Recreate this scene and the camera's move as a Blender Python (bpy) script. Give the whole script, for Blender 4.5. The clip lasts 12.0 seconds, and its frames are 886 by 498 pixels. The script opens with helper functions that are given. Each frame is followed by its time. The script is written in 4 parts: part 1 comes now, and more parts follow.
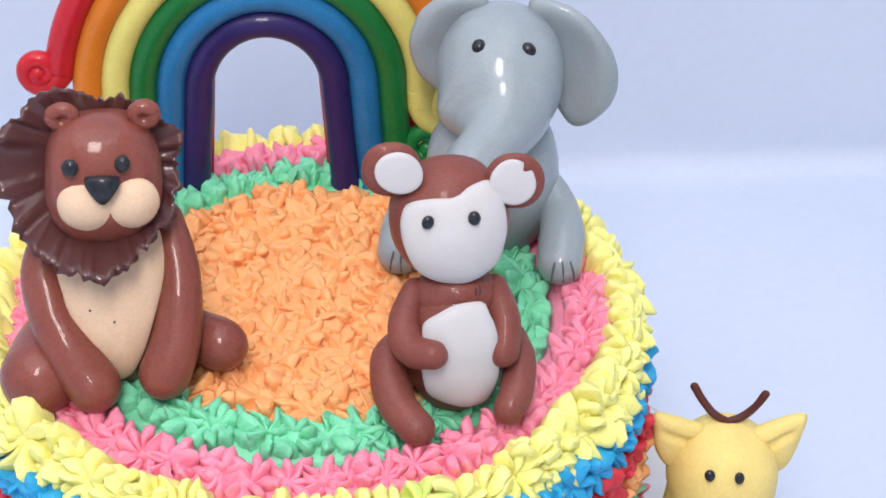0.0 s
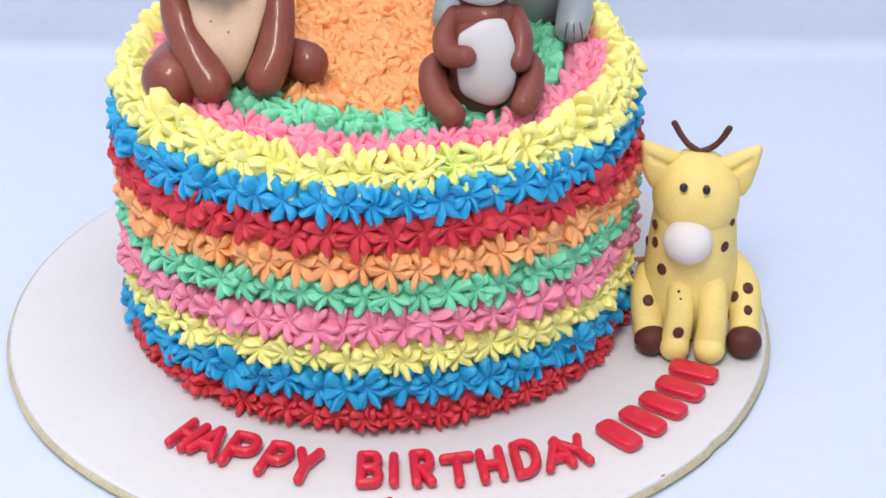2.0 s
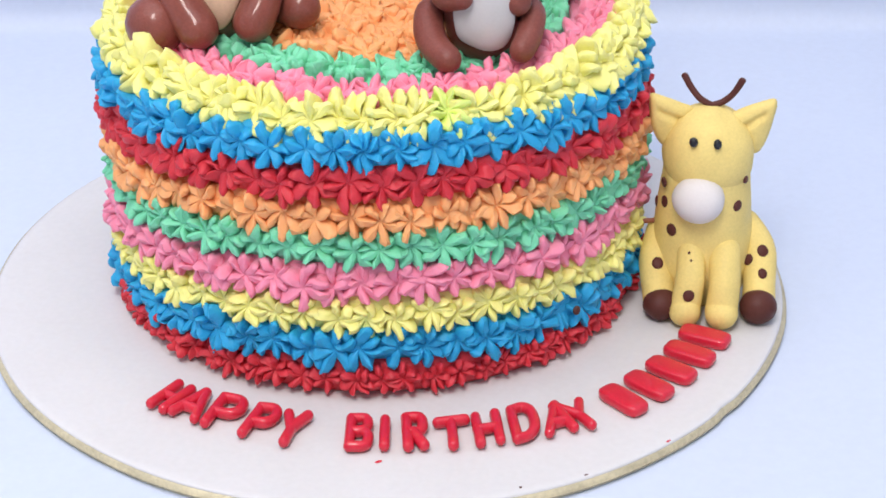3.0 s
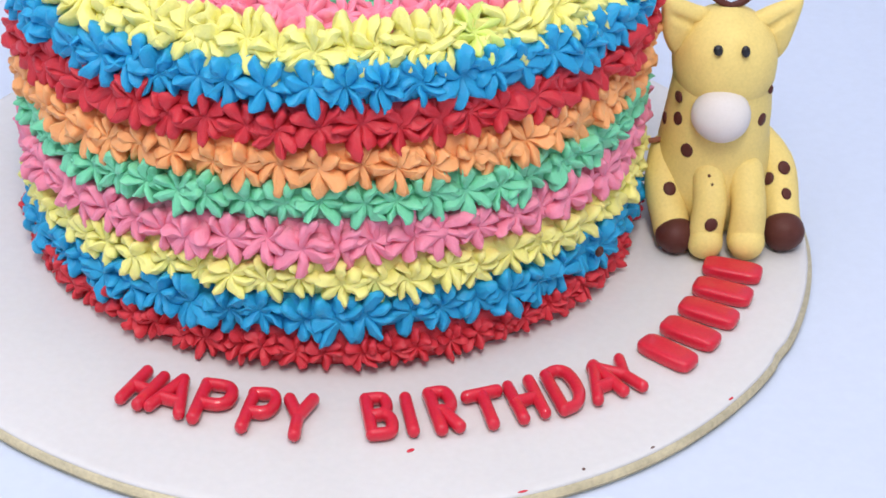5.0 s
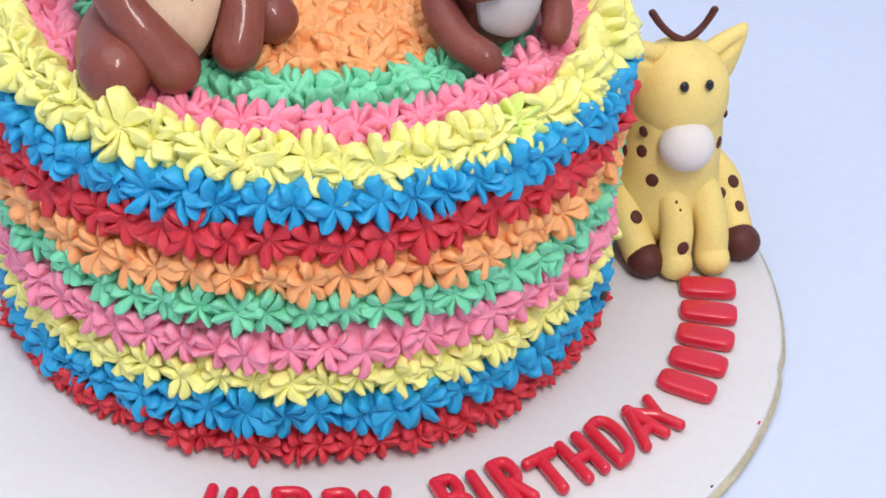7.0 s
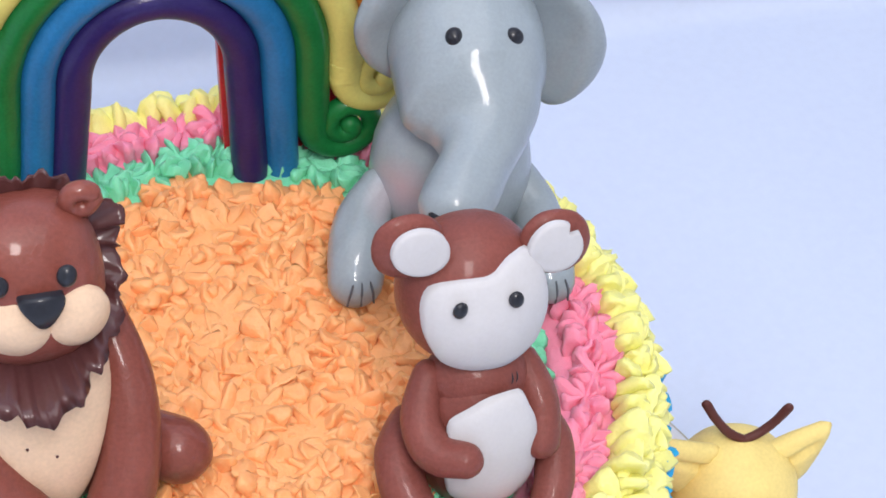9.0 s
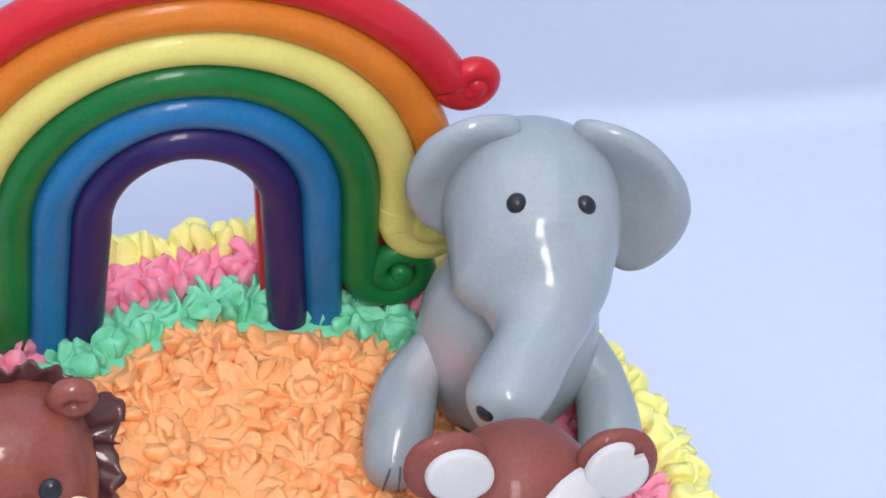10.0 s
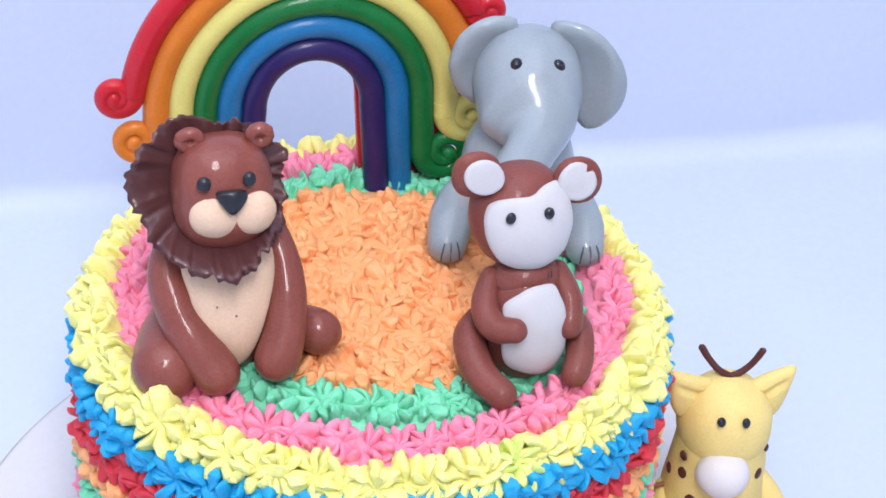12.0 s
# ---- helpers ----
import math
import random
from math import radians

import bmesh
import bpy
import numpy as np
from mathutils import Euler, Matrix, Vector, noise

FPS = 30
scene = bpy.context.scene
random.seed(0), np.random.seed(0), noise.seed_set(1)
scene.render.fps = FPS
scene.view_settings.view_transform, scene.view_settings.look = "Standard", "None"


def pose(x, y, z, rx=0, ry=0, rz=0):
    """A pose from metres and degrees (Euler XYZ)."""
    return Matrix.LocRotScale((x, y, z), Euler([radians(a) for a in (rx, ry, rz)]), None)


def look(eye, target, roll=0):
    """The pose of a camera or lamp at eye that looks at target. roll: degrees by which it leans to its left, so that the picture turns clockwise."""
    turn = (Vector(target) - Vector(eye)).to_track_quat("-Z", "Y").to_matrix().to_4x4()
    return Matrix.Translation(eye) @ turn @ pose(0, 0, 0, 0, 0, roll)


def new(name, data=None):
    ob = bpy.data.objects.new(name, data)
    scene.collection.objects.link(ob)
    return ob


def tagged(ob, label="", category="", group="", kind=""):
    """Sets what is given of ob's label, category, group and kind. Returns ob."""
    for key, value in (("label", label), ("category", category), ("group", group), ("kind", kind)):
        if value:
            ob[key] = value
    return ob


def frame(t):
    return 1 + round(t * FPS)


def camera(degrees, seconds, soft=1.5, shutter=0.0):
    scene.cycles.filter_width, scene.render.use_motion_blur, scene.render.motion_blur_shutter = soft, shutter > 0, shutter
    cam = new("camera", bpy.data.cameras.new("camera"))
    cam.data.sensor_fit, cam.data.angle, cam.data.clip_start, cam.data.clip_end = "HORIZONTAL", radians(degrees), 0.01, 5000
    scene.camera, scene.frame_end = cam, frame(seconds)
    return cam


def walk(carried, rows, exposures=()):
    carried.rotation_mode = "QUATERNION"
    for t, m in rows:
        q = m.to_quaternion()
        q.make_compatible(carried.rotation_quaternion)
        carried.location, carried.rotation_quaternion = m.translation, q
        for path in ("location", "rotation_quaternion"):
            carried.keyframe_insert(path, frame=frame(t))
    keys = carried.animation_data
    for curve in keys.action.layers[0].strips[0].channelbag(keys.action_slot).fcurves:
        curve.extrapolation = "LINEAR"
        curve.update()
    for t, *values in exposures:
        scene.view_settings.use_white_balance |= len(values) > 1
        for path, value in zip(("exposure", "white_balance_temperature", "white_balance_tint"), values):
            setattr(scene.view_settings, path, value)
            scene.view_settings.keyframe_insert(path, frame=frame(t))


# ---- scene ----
cam = camera(23.93, 12.0, 1.7)


def shot(x, y, z, yaw, pitch, roll):
    """A camera's pose from its place and its turn about z, its tilt up from straight down and its roll."""
    return pose(x, y, z, 0, 0, yaw) @ pose(0, 0, 0, pitch) @ pose(0, 0, 0, 0, 0, roll)


PATH = [
    (0.0, (-0.0028, -0.4714, 0.4498, -4.785, 55.366, 0.657)),
    (0.2, (-0.0045, -0.5042, 0.4511, -4.116, 55.651, 0.803)),
    (0.5, (0.0035, -0.5525, 0.4507, -0.708, 56.675, -1.019)),
    (0.7, (0.0013, -0.5841, 0.4481, -0.795, 57.461, -0.753)),
    (1.0, (0.0144, -0.6266, 0.4521, -0.363, 58.428, -0.250)),
    (1.2, (0.0069, -0.6354, 0.4495, -1.707, 58.648, 0.277)),
    (1.5, (0.0164, -0.6694, 0.4420, -0.449, 59.852, -0.587)),
    (1.7, (0.0182, -0.6863, 0.4325, 0.001, 60.468, -0.436)),
    (2.0, (0.0137, -0.6927, 0.4252, -0.806, 59.778, 0.151)),
    (2.2, (0.0142, -0.7016, 0.4090, -1.224, 60.129, -0.655)),
    (2.5, (0.0197, -0.6997, 0.4014, -1.534, 60.434, -0.859)),
    (2.7, (0.0184, -0.7024, 0.3855, -1.263, 61.694, -1.446)),
    (3.0, (0.0331, -0.6765, 0.3850, 0.872, 60.715, -0.415)),
    (3.2, (0.0425, -0.6523, 0.3744, 1.579, 60.146, 0.703)),
    (4.8, (-0.0378, -0.5723, 0.3455, -7.001, 56.692, 1.529)),
    (5.0, (-0.0695, -0.5676, 0.3532, -10.369, 57.085, 2.000)),
    (5.2, (-0.0962, -0.5669, 0.3558, -12.347, 57.650, 1.884)),
    (5.5, (-0.1381, -0.5571, 0.3577, -16.459, 56.283, 2.858)),
    (5.7, (-0.1599, -0.5497, 0.3538, -18.784, 55.680, 2.627)),
    (6.0, (-0.1887, -0.5320, 0.3594, -23.773, 54.813, 3.778)),
    (6.2, (-0.2001, -0.5229, 0.3751, -25.489, 54.418, 4.040)),
    (6.5, (-0.2067, -0.5170, 0.3829, -27.142, 54.181, 3.724)),
    (6.7, (-0.2115, -0.5075, 0.3919, -27.530, 54.002, 3.867)),
    (8.3, (-0.1134, -0.4163, 0.4662, -19.689, 48.091, 3.990)),
    (8.5, (-0.1027, -0.3841, 0.4673, -20.420, 47.278, 5.239)),
    (8.8, (-0.0864, -0.3325, 0.4577, -21.136, 46.028, 6.441)),
    (9.0, (-0.0784, -0.3079, 0.4575, -21.016, 45.640, 6.877)),
    (9.2, (-0.0687, -0.2872, 0.4599, -20.462, 45.492, 7.085)),
    (9.5, (-0.0611, -0.2596, 0.4553, -19.962, 45.182, 7.965)),
    (9.7, (-0.0568, -0.2453, 0.4530, -20.039, 44.350, 8.675)),
    (10.0, (-0.0532, -0.2440, 0.4495, -17.734, 44.744, 7.564)),
    (10.2, (-0.0539, -0.2611, 0.4570, -17.267, 44.925, 7.564)),
    (10.5, (-0.0557, -0.2997, 0.4730, -16.570, 46.334, 6.483)),
    (10.7, (-0.0610, -0.3336, 0.4854, -15.728, 47.897, 5.435)),
    (11.0, (-0.0635, -0.3998, 0.5022, -14.230, 49.349, 4.215)),
    (11.2, (-0.0670, -0.4329, 0.5061, -13.641, 50.099, 3.768)),
    (11.5, (-0.0781, -0.4619, 0.5106, -13.406, 52.241, 3.468)),
    (11.7, (-0.0916, -0.4819, 0.5050, -13.733, 53.370, 3.102)),
    (12.0, (-0.1165, -0.5273, 0.5017, -14.522, 55.060, 3.718)),
]
EXPOSURES = [(0.0, 0.0, 6850, 14), (0.8, -0.06, 6850, 14), (2.0, -0.02, 6850, 14), (3.0, -0.04, 6850, 14), (5.0, -0.10, 6850, 14), (6.5, -0.12, 6850, 14), (8.5, -0.03, 6720, 14), (10.5, -0.05, 6420, 14), (11.2, 0.05, 6200, 16), (12.0, 0.09, 6230, 18)]
walk(cam, [(t, shot(*row)) for t, row in PATH], EXPOSURES)

# ---- light ----
world = bpy.data.worlds.new("world")
scene.world = world
world.use_nodes = True
world.node_tree.nodes["Background"].inputs["Color"].default_value = (0.8, 0.88, 1.0, 1)
world.node_tree.nodes["Background"].inputs["Strength"].default_value = 0.3


def area_lamp(name, eye, target, width, depth, watts, colour):
    data = bpy.data.lights.new(name, "AREA")
    data.shape, data.size, data.size_y, data.energy, data.color = "RECTANGLE", width, depth, watts, colour
    lamp = new(name, data)
    lamp.matrix_world = look(eye, target)
    return lamp


# broad unseen lamp added overhead for soft fill light
area_lamp("ceiling_panel", (-0.25, -0.25, 1.36), (-0.25, -0.25, 0.0), 1.5, 1.15, 9.5, (0.95, 0.97, 1.0))
area_lamp("studio_lamp", (-0.09, -0.77, 1.12), (0.0, 0.0, 0.1), 0.26, 0.46, 9.3, (1.0, 0.98, 0.96))


# ---- materials ----
def material(name, colour, rough=0.5, vary=0.06, grain=900.0, bump=0.05, coat=0.0, blotch=60.0, metal=0.0, soft=0.0, random_tint=0.0, shine=0.5):
    m = bpy.data.materials.new(name)
    m.use_nodes = True
    nodes, links = m.node_tree.nodes, m.node_tree.links
    bsdf = nodes["Principled BSDF"]
    coord = nodes.new("ShaderNodeTexCoord")
    big = nodes.new("ShaderNodeTexNoise")
    big.inputs["Scale"].default_value, big.inputs["Detail"].default_value = blotch, 3.0
    fine = nodes.new("ShaderNodeTexNoise")
    fine.inputs["Scale"].default_value, fine.inputs["Detail"].default_value = grain, 4.0
    for n in (big, fine):
        links.new(coord.outputs["Object"], n.inputs["Vector"])
    both = nodes.new("ShaderNodeMath")
    both.operation = "ADD"
    links.new(big.outputs["Fac"], both.inputs[0])
    links.new(fine.outputs["Fac"], both.inputs[1])
    last = both
    if random_tint:
        info = nodes.new("ShaderNodeObjectInfo")
        scaled = nodes.new("ShaderNodeMath")
        scaled.operation = "MULTIPLY_ADD"
        scaled.inputs[1].default_value = random_tint
        links.new(info.outputs["Random"], scaled.inputs[0])
        links.new(both.outputs[0], scaled.inputs[2])
        last = scaled
    span = nodes.new("ShaderNodeMapRange")
    span.inputs["From Min"].default_value, span.inputs["From Max"].default_value = 0.6, 1.4 + random_tint
    links.new(last.outputs[0], span.inputs["Value"])
    mix = nodes.new("ShaderNodeMix")
    mix.data_type = "RGBA"
    dark = [c * (1 - vary * 1.5) for c in colour]
    light = [min(1.0, c * (1 + vary) + vary * 0.04) for c in colour]
    mix.inputs["A"].default_value, mix.inputs["B"].default_value = (*dark, 1), (*light, 1)
    links.new(span.outputs["Result"], mix.inputs["Factor"])
    links.new(mix.outputs["Result"], bsdf.inputs["Base Color"])
    gloss = nodes.new("ShaderNodeMapRange")
    gloss.inputs["To Min"].default_value, gloss.inputs["To Max"].default_value = max(0.02, rough - 0.07), min(1.0, rough + 0.07)
    links.new(big.outputs["Fac"], gloss.inputs["Value"])
    links.new(gloss.outputs["Result"], bsdf.inputs["Roughness"])
    bsdf.inputs["Metallic"].default_value = metal
    bsdf.inputs["Specular IOR Level"].default_value = shine
    bsdf.inputs["Coat Weight"].default_value = coat
    bsdf.inputs["Coat Roughness"].default_value = 0.08
    if soft:
        bsdf.inputs["Subsurface Weight"].default_value = soft
        bsdf.inputs["Subsurface Radius"].default_value = (0.0019, 0.0017, 0.0016)
        bsdf.inputs["Subsurface Scale"].default_value = 1.0
    if bump:
        b = nodes.new("ShaderNodeBump")
        b.inputs["Strength"].default_value, b.inputs["Distance"].default_value = bump, 0.001
        links.new(both.outputs[0], b.inputs["Height"])
        links.new(b.outputs["Normal"], bsdf.inputs["Normal"])
    return m


def cream(name, colour, soft=0.34):
    return material(name, colour, rough=0.46, vary=0.06, grain=1500.0, bump=0.26, blotch=430.0, random_tint=0.25, soft=soft, shine=0.35)


CREAM = {
    "yellow": cream("cream_yellow", (0.93, 0.90, 0.31)),
    "lime": cream("cream_lime", (0.78, 0.93, 0.27)),
    "pink": cream("cream_pink", (0.98, 0.30, 0.43)),
    "green": cream("cream_green", (0.20, 0.71, 0.44)),
    "orange": cream("cream_orange", (0.99, 0.44, 0.18)),
    "blue": cream("cream_blue", (0.013, 0.375, 0.69)),
    "red": cream("cream_red", (0.68, 0.042, 0.062)),
}


def fondant(name, colour, rough=0.42, coat=0.15, vary=0.08, bump=0.06):
    return material(name, colour, rough=rough, vary=vary, grain=1100.0, bump=bump, coat=coat, blotch=90.0, shine=0.2)


BROWN = fondant("fondant_brown", (0.235, 0.062, 0.045), 0.42, 0.42, 0.14, 0.18)
BROWN_DULL = fondant("fondant_dull_brown", (0.215, 0.060, 0.047), 0.48, 0.16, 0.14, 0.2)
MANE = fondant("fondant_dark_brown", (0.085, 0.028, 0.028), 0.42, 0.6)
CREAMY = fondant("fondant_beige", (0.78, 0.56, 0.39), 0.5, 0.05)
BLACK = fondant("fondant_black", (0.018, 0.020, 0.028), 0.3, 0.3)
WHITE = fondant("fondant_white", (0.575, 0.57, 0.585), 0.6, 0.0, 0.03)
GREY = fondant("fondant_grey", (0.295, 0.350, 0.385), 0.36, 0.55, 0.06, 0.10)
# a soft pink patch on the elephant's chest, fading outwards
pink_nodes, pink_links = GREY.node_tree.nodes, GREY.node_tree.links
pink_place = pink_nodes.new("ShaderNodeVectorMath")
pink_place.operation = "DISTANCE"
pink_place.inputs[1].default_value = (-0.0175, -0.0130, 0.0240)
pink_links.new(pink_nodes["Texture Coordinate"].outputs["Object"], pink_place.inputs[0])
pink_edge = pink_nodes.new("ShaderNodeMapRange")
pink_edge.inputs["From Min"].default_value, pink_edge.inputs["From Max"].default_value = 0.0095, 0.0015
pink_edge.inputs["To Max"].default_value = 0.42
pink_links.new(pink_place.outputs["Value"], pink_edge.inputs["Value"])
pink_mix = pink_nodes.new("ShaderNodeMix")
pink_mix.data_type = "RGBA"
pink_mix.inputs["B"].default_value = (0.62, 0.33, 0.36, 1)
pink_links.new(pink_edge.outputs["Result"], pink_mix.inputs["Factor"])
pink_links.new(pink_nodes["Mix"].outputs["Result"], pink_mix.inputs["A"])
pink_links.new(pink_mix.outputs["Result"], pink_nodes["Principled BSDF"].inputs["Base Color"])
# darker grey that paints the shade inside the toe grooves
GROOVE_SHADE = fondant("grey_groove_shade", (0.11, 0.127, 0.148), 0.5, 0.0)
GIRAFFE = fondant("fondant_giraffe_yellow", (0.85, 0.67, 0.24), 0.55, 0.0, 0.07)
MUZZLE = fondant("fondant_warm_white", (0.74, 0.71, 0.70), 0.55, 0.0, 0.03)
SPOT = fondant("fondant_spot_brown", (0.10, 0.030, 0.024), 0.5, 0.0)
RED_LETTER = fondant("fondant_letter_red", (0.66, 0.018, 0.045), 0.36, 0.6)
ROPES = [
    fondant("fondant_purple", (0.022, 0.013, 0.105), 0.40, 0.25, 0.14),
    fondant("fondant_blue", (0.010, 0.165, 0.40), 0.40, 0.25, 0.14),
    fondant("fondant_green", (0.003, 0.165, 0.038), 0.40, 0.25, 0.14),
    fondant("fondant_yellow", (0.72, 0.68, 0.20), 0.42, 0.2, 0.06),
    fondant("fondant_orange", (0.68, 0.20, 0.022), 0.40, 0.22, 0.10),
    fondant("fondant_red", (0.56, 0.015, 0.028), 0.38, 0.3, 0.10),
]
BOARD_WHITE = material("board_white", (0.675, 0.675, 0.69), 0.55, 0.03, 400.0, 0.06, 0.0, 25.0)
GOLD = material("gold_foil", (0.60, 0.54, 0.37), 0.5, 0.18, 700.0, 0.25, 0.0, 80.0, metal=0.3)
PAPER = material("white_paper", (0.592, 0.672, 0.83), 0.85, 0.025, 300.0, 0.03, 0.0, 6.0, shine=0.15)
WALL = material("white_wall", (0.80, 0.80, 0.80), 0.8, 0.03, 60.0, 0.05, 0.0, 3.0)
WOOD = material("pick_wood", (0.30, 0.10, 0.05), 0.6, 0.15, 900.0, 0.1)
CRUMB = material("chocolate_crumb", (0.08, 0.02, 0.012), 0.6, 0.1)


# ---- shapes ----
def smooth(ob):
    for p in ob.data.polygons:
        p.use_smooth = True
    return ob


def mesh_of(name, bm, mats):
    me = bpy.data.meshes.new(name)
    bmesh.ops.recalc_face_normals(bm, faces=bm.faces)
    bm.to_mesh(me)
    bm.free()
    for m in mats:
        me.materials.append(m)
    for p in me.polygons:
        p.use_smooth = True
    return me


def part(name, bm, mats, parent, label="", place=None):
    ob = new(name, mesh_of(name, bm, mats if isinstance(mats, (list, tuple)) else [mats]))
    ob.parent = parent
    if place is not None:
        ob.matrix_local = place
    if label:
        tagged(ob, label)
    return ob


def skin(bm, rings, mat, close_start=None, close_end=None):
    """Quads between closed rings of points; tips close the ends."""
    loops = [[bm.verts.new(p) for p in ring] for ring in rings]
    n = len(loops[0])
    for a, b in zip(loops, loops[1:]):
        for i in range(n):
            f = bm.faces.new((a[i], a[(i + 1) % n], b[(i + 1) % n], b[i]))
            f.material_index = mat
    for tip, loop in ((close_start, loops[0]), (close_end, loops[-1])):
        if tip is not None:
            v = bm.verts.new(tip)
            for i in range(n):
                f = bm.faces.new((loop[i], loop[(i + 1) % n], v))
                f.material_index = mat
    return loops


def blob(bm, c, r, mat=0, turn=(0, 0, 0), seg=24, rows=14, box=1.0, wobble=0.0):
    """A rounded lump: an ellipsoid, squarer for a box below 1."""
    e = Euler([radians(a) for a in turn]).to_matrix()
    c = Vector(c)

    def bent(v):
        return math.copysign(abs(v) ** box, v)

    def at(lat, lon):
        p = Vector((r[0] * bent(math.cos(lat)) * bent(math.cos(lon)), r[1] * bent(math.cos(lat)) * bent(math.sin(lon)), r[2] * bent(math.sin(lat))))
        p = e @ p + c
        if wobble:
            p += noise.noise_vector(p * 90) * wobble
        return p

    rings = [[at(-math.pi / 2 + math.pi * (j + 0.0) / rows, 2 * math.pi * i / seg) for i in range(seg)] for j in range(1, rows)]
    skin(bm, rings, mat, at(-math.pi / 2, 0), at(math.pi / 2, 0))


def glide(points, steps):
    """Points on a smooth curve through the given ones; each is a tuple of floats."""
    out = []
    n = len(points)
    for i in range(n - 1):
        p0, p1, p2, p3 = (np.array(points[max(0, min(n - 1, k))], float) for k in (i - 1, i, i + 1, i + 2))
        for s in range(steps):
            t = s / steps
            out.append(0.5 * (2 * p1 + (p2 - p0) * t + (2 * p0 - 5 * p1 + 4 * p2 - p3) * t * t + (3 * p1 - p0 - 3 * p2 + p3) * t ** 3))
    out.append(np.array(points[-1], float))
    return out


def rope(bm, points, mat=0, seg=16, steps=6, squash=(1.0, 1.0), side=None):
    """A rolled rope with round ends through points of x, y, z, radius."""
    line = glide(points, steps) if steps > 1 else [np.array(p, float) for p in points]
    pos = [Vector(p[:3]) for p in line]
    rad = [max(1e-5, float(p[3])) for p in line]
    tang = [(pos[min(i + 1, len(pos) - 1)] - pos[max(i - 1, 0)]).normalized() for i in range(len(pos))]
    u = Vector(side) if side else tang[0].orthogonal()
    rings = []
    ends = 5
    sides = []
    for i in range(len(pos)):
        u = (u - tang[i] * u.dot(tang[i])).normalized()
        sides.append((u.copy(), tang[i].cross(u)))

    def ring(p, f, r):
        return [p + f[0] * (r * squash[0] * math.cos(2 * math.pi * k / seg)) + f[1] * (r * squash[1] * math.sin(2 * math.pi * k / seg)) for k in range(seg)]

    for k in range(1, ends):
        a = math.pi / 2 * k / ends
        rings.append(ring(pos[0] - tang[0] * (rad[0] * math.cos(a)), sides[0], rad[0] * math.sin(a)))
    for p, f, r in zip(pos, sides, rad):
        rings.append(ring(p, f, r))
    for k in range(ends - 1, 0, -1):
        a = math.pi / 2 * k / ends
        rings.append(ring(pos[-1] + tang[-1] * (rad[-1] * math.cos(a)), sides[-1], rad[-1] * math.sin(a)))
    skin(bm, rings, mat, pos[0] - tang[0] * rad[0], pos[-1] + tang[-1] * rad[-1])


def plate(bm, c, r, outline, mat, thick, turn=(0, 0, 0), steps=7):
    """A thin rolled sheet pressed on the front (-y) of an ellipsoid, with a rounded rim. The outline is in x, z from its centre."""
    e = Euler([radians(a) for a in turn]).to_matrix()
    c = Vector(c)
    mx, mz = sum(p[0] for p in outline) / len(outline), sum(p[1] for p in outline) / len(outline)

    def at(x, z, lift):
        k = max(0.02, 1 - (x / r[0]) ** 2 - (z / r[2]) ** 2)
        return e @ Vector((x, -r[1] * math.sqrt(k) - lift, z)) + c

    rings = [[at(x, z, -thick) for x, z in outline], [at(x, z, thick * 0.6) for x, z in outline]]
    for k in range(steps, 0, -1):
        s = k / steps * 0.97
        rings.append([at(mx + (x - mx) * s, mz + (z - mz) * s, thick) for x, z in outline])
    skin(bm, rings, mat, None, at(mx, mz, thick))


def oval(cx, cz, rx, rz, n=32, turn=0.0, pinch=0.0):
    out = []
    for i in range(n):
        a = 2 * math.pi * i / n
        x, z = rx * math.cos(a), rz * math.sin(a)
        x *= 1 + pinch * z / rz
        ct, st = math.cos(radians(turn)), math.sin(radians(turn))
        out.append((cx + x * ct - z * st, cz + x * st + z * ct))
    return out


def cushion(bm, outline, y, deep, crease, mat, press=0.55, wide=0.0011):
    """A soft pressed leaf in the x, z plane, bulging both ways, with one pressed crease."""
    mx, mz = sum(p[0] for p in outline) / len(outline), sum(p[1] for p in outline) / len(outline)
    (ax, az), (bx, bz) = crease
    length = math.hypot(bx - ax, bz - az)

    def at(x, z, s, way):
        t = max(0.0, min(1.0, ((x - ax) * (bx - ax) + (z - az) * (bz - az)) / length ** 2))
        off = math.hypot(x - ax - t * (bx - ax), z - az - t * (bz - az))
        bulge = deep * math.sqrt(max(0.0, 1 - s * s)) * (1 - press * math.exp(-(off / wide) ** 2))
        return Vector((x, y + way * bulge, z))

    rings = []
    for k in range(1, 9):
        s = k / 8
        rings.append([at(mx + (x - mx) * s, mz + (z - mz) * s, s, 1) for x, z in outline])
    for k in range(7, 0, -1):
        s = k / 8
        rings.append([at(mx + (x - mx) * s, mz + (z - mz) * s, s, -1) for x, z in outline])
    skin(bm, rings, mat, at(mx, mz, 0, 1), at(mx, mz, 0, -1))


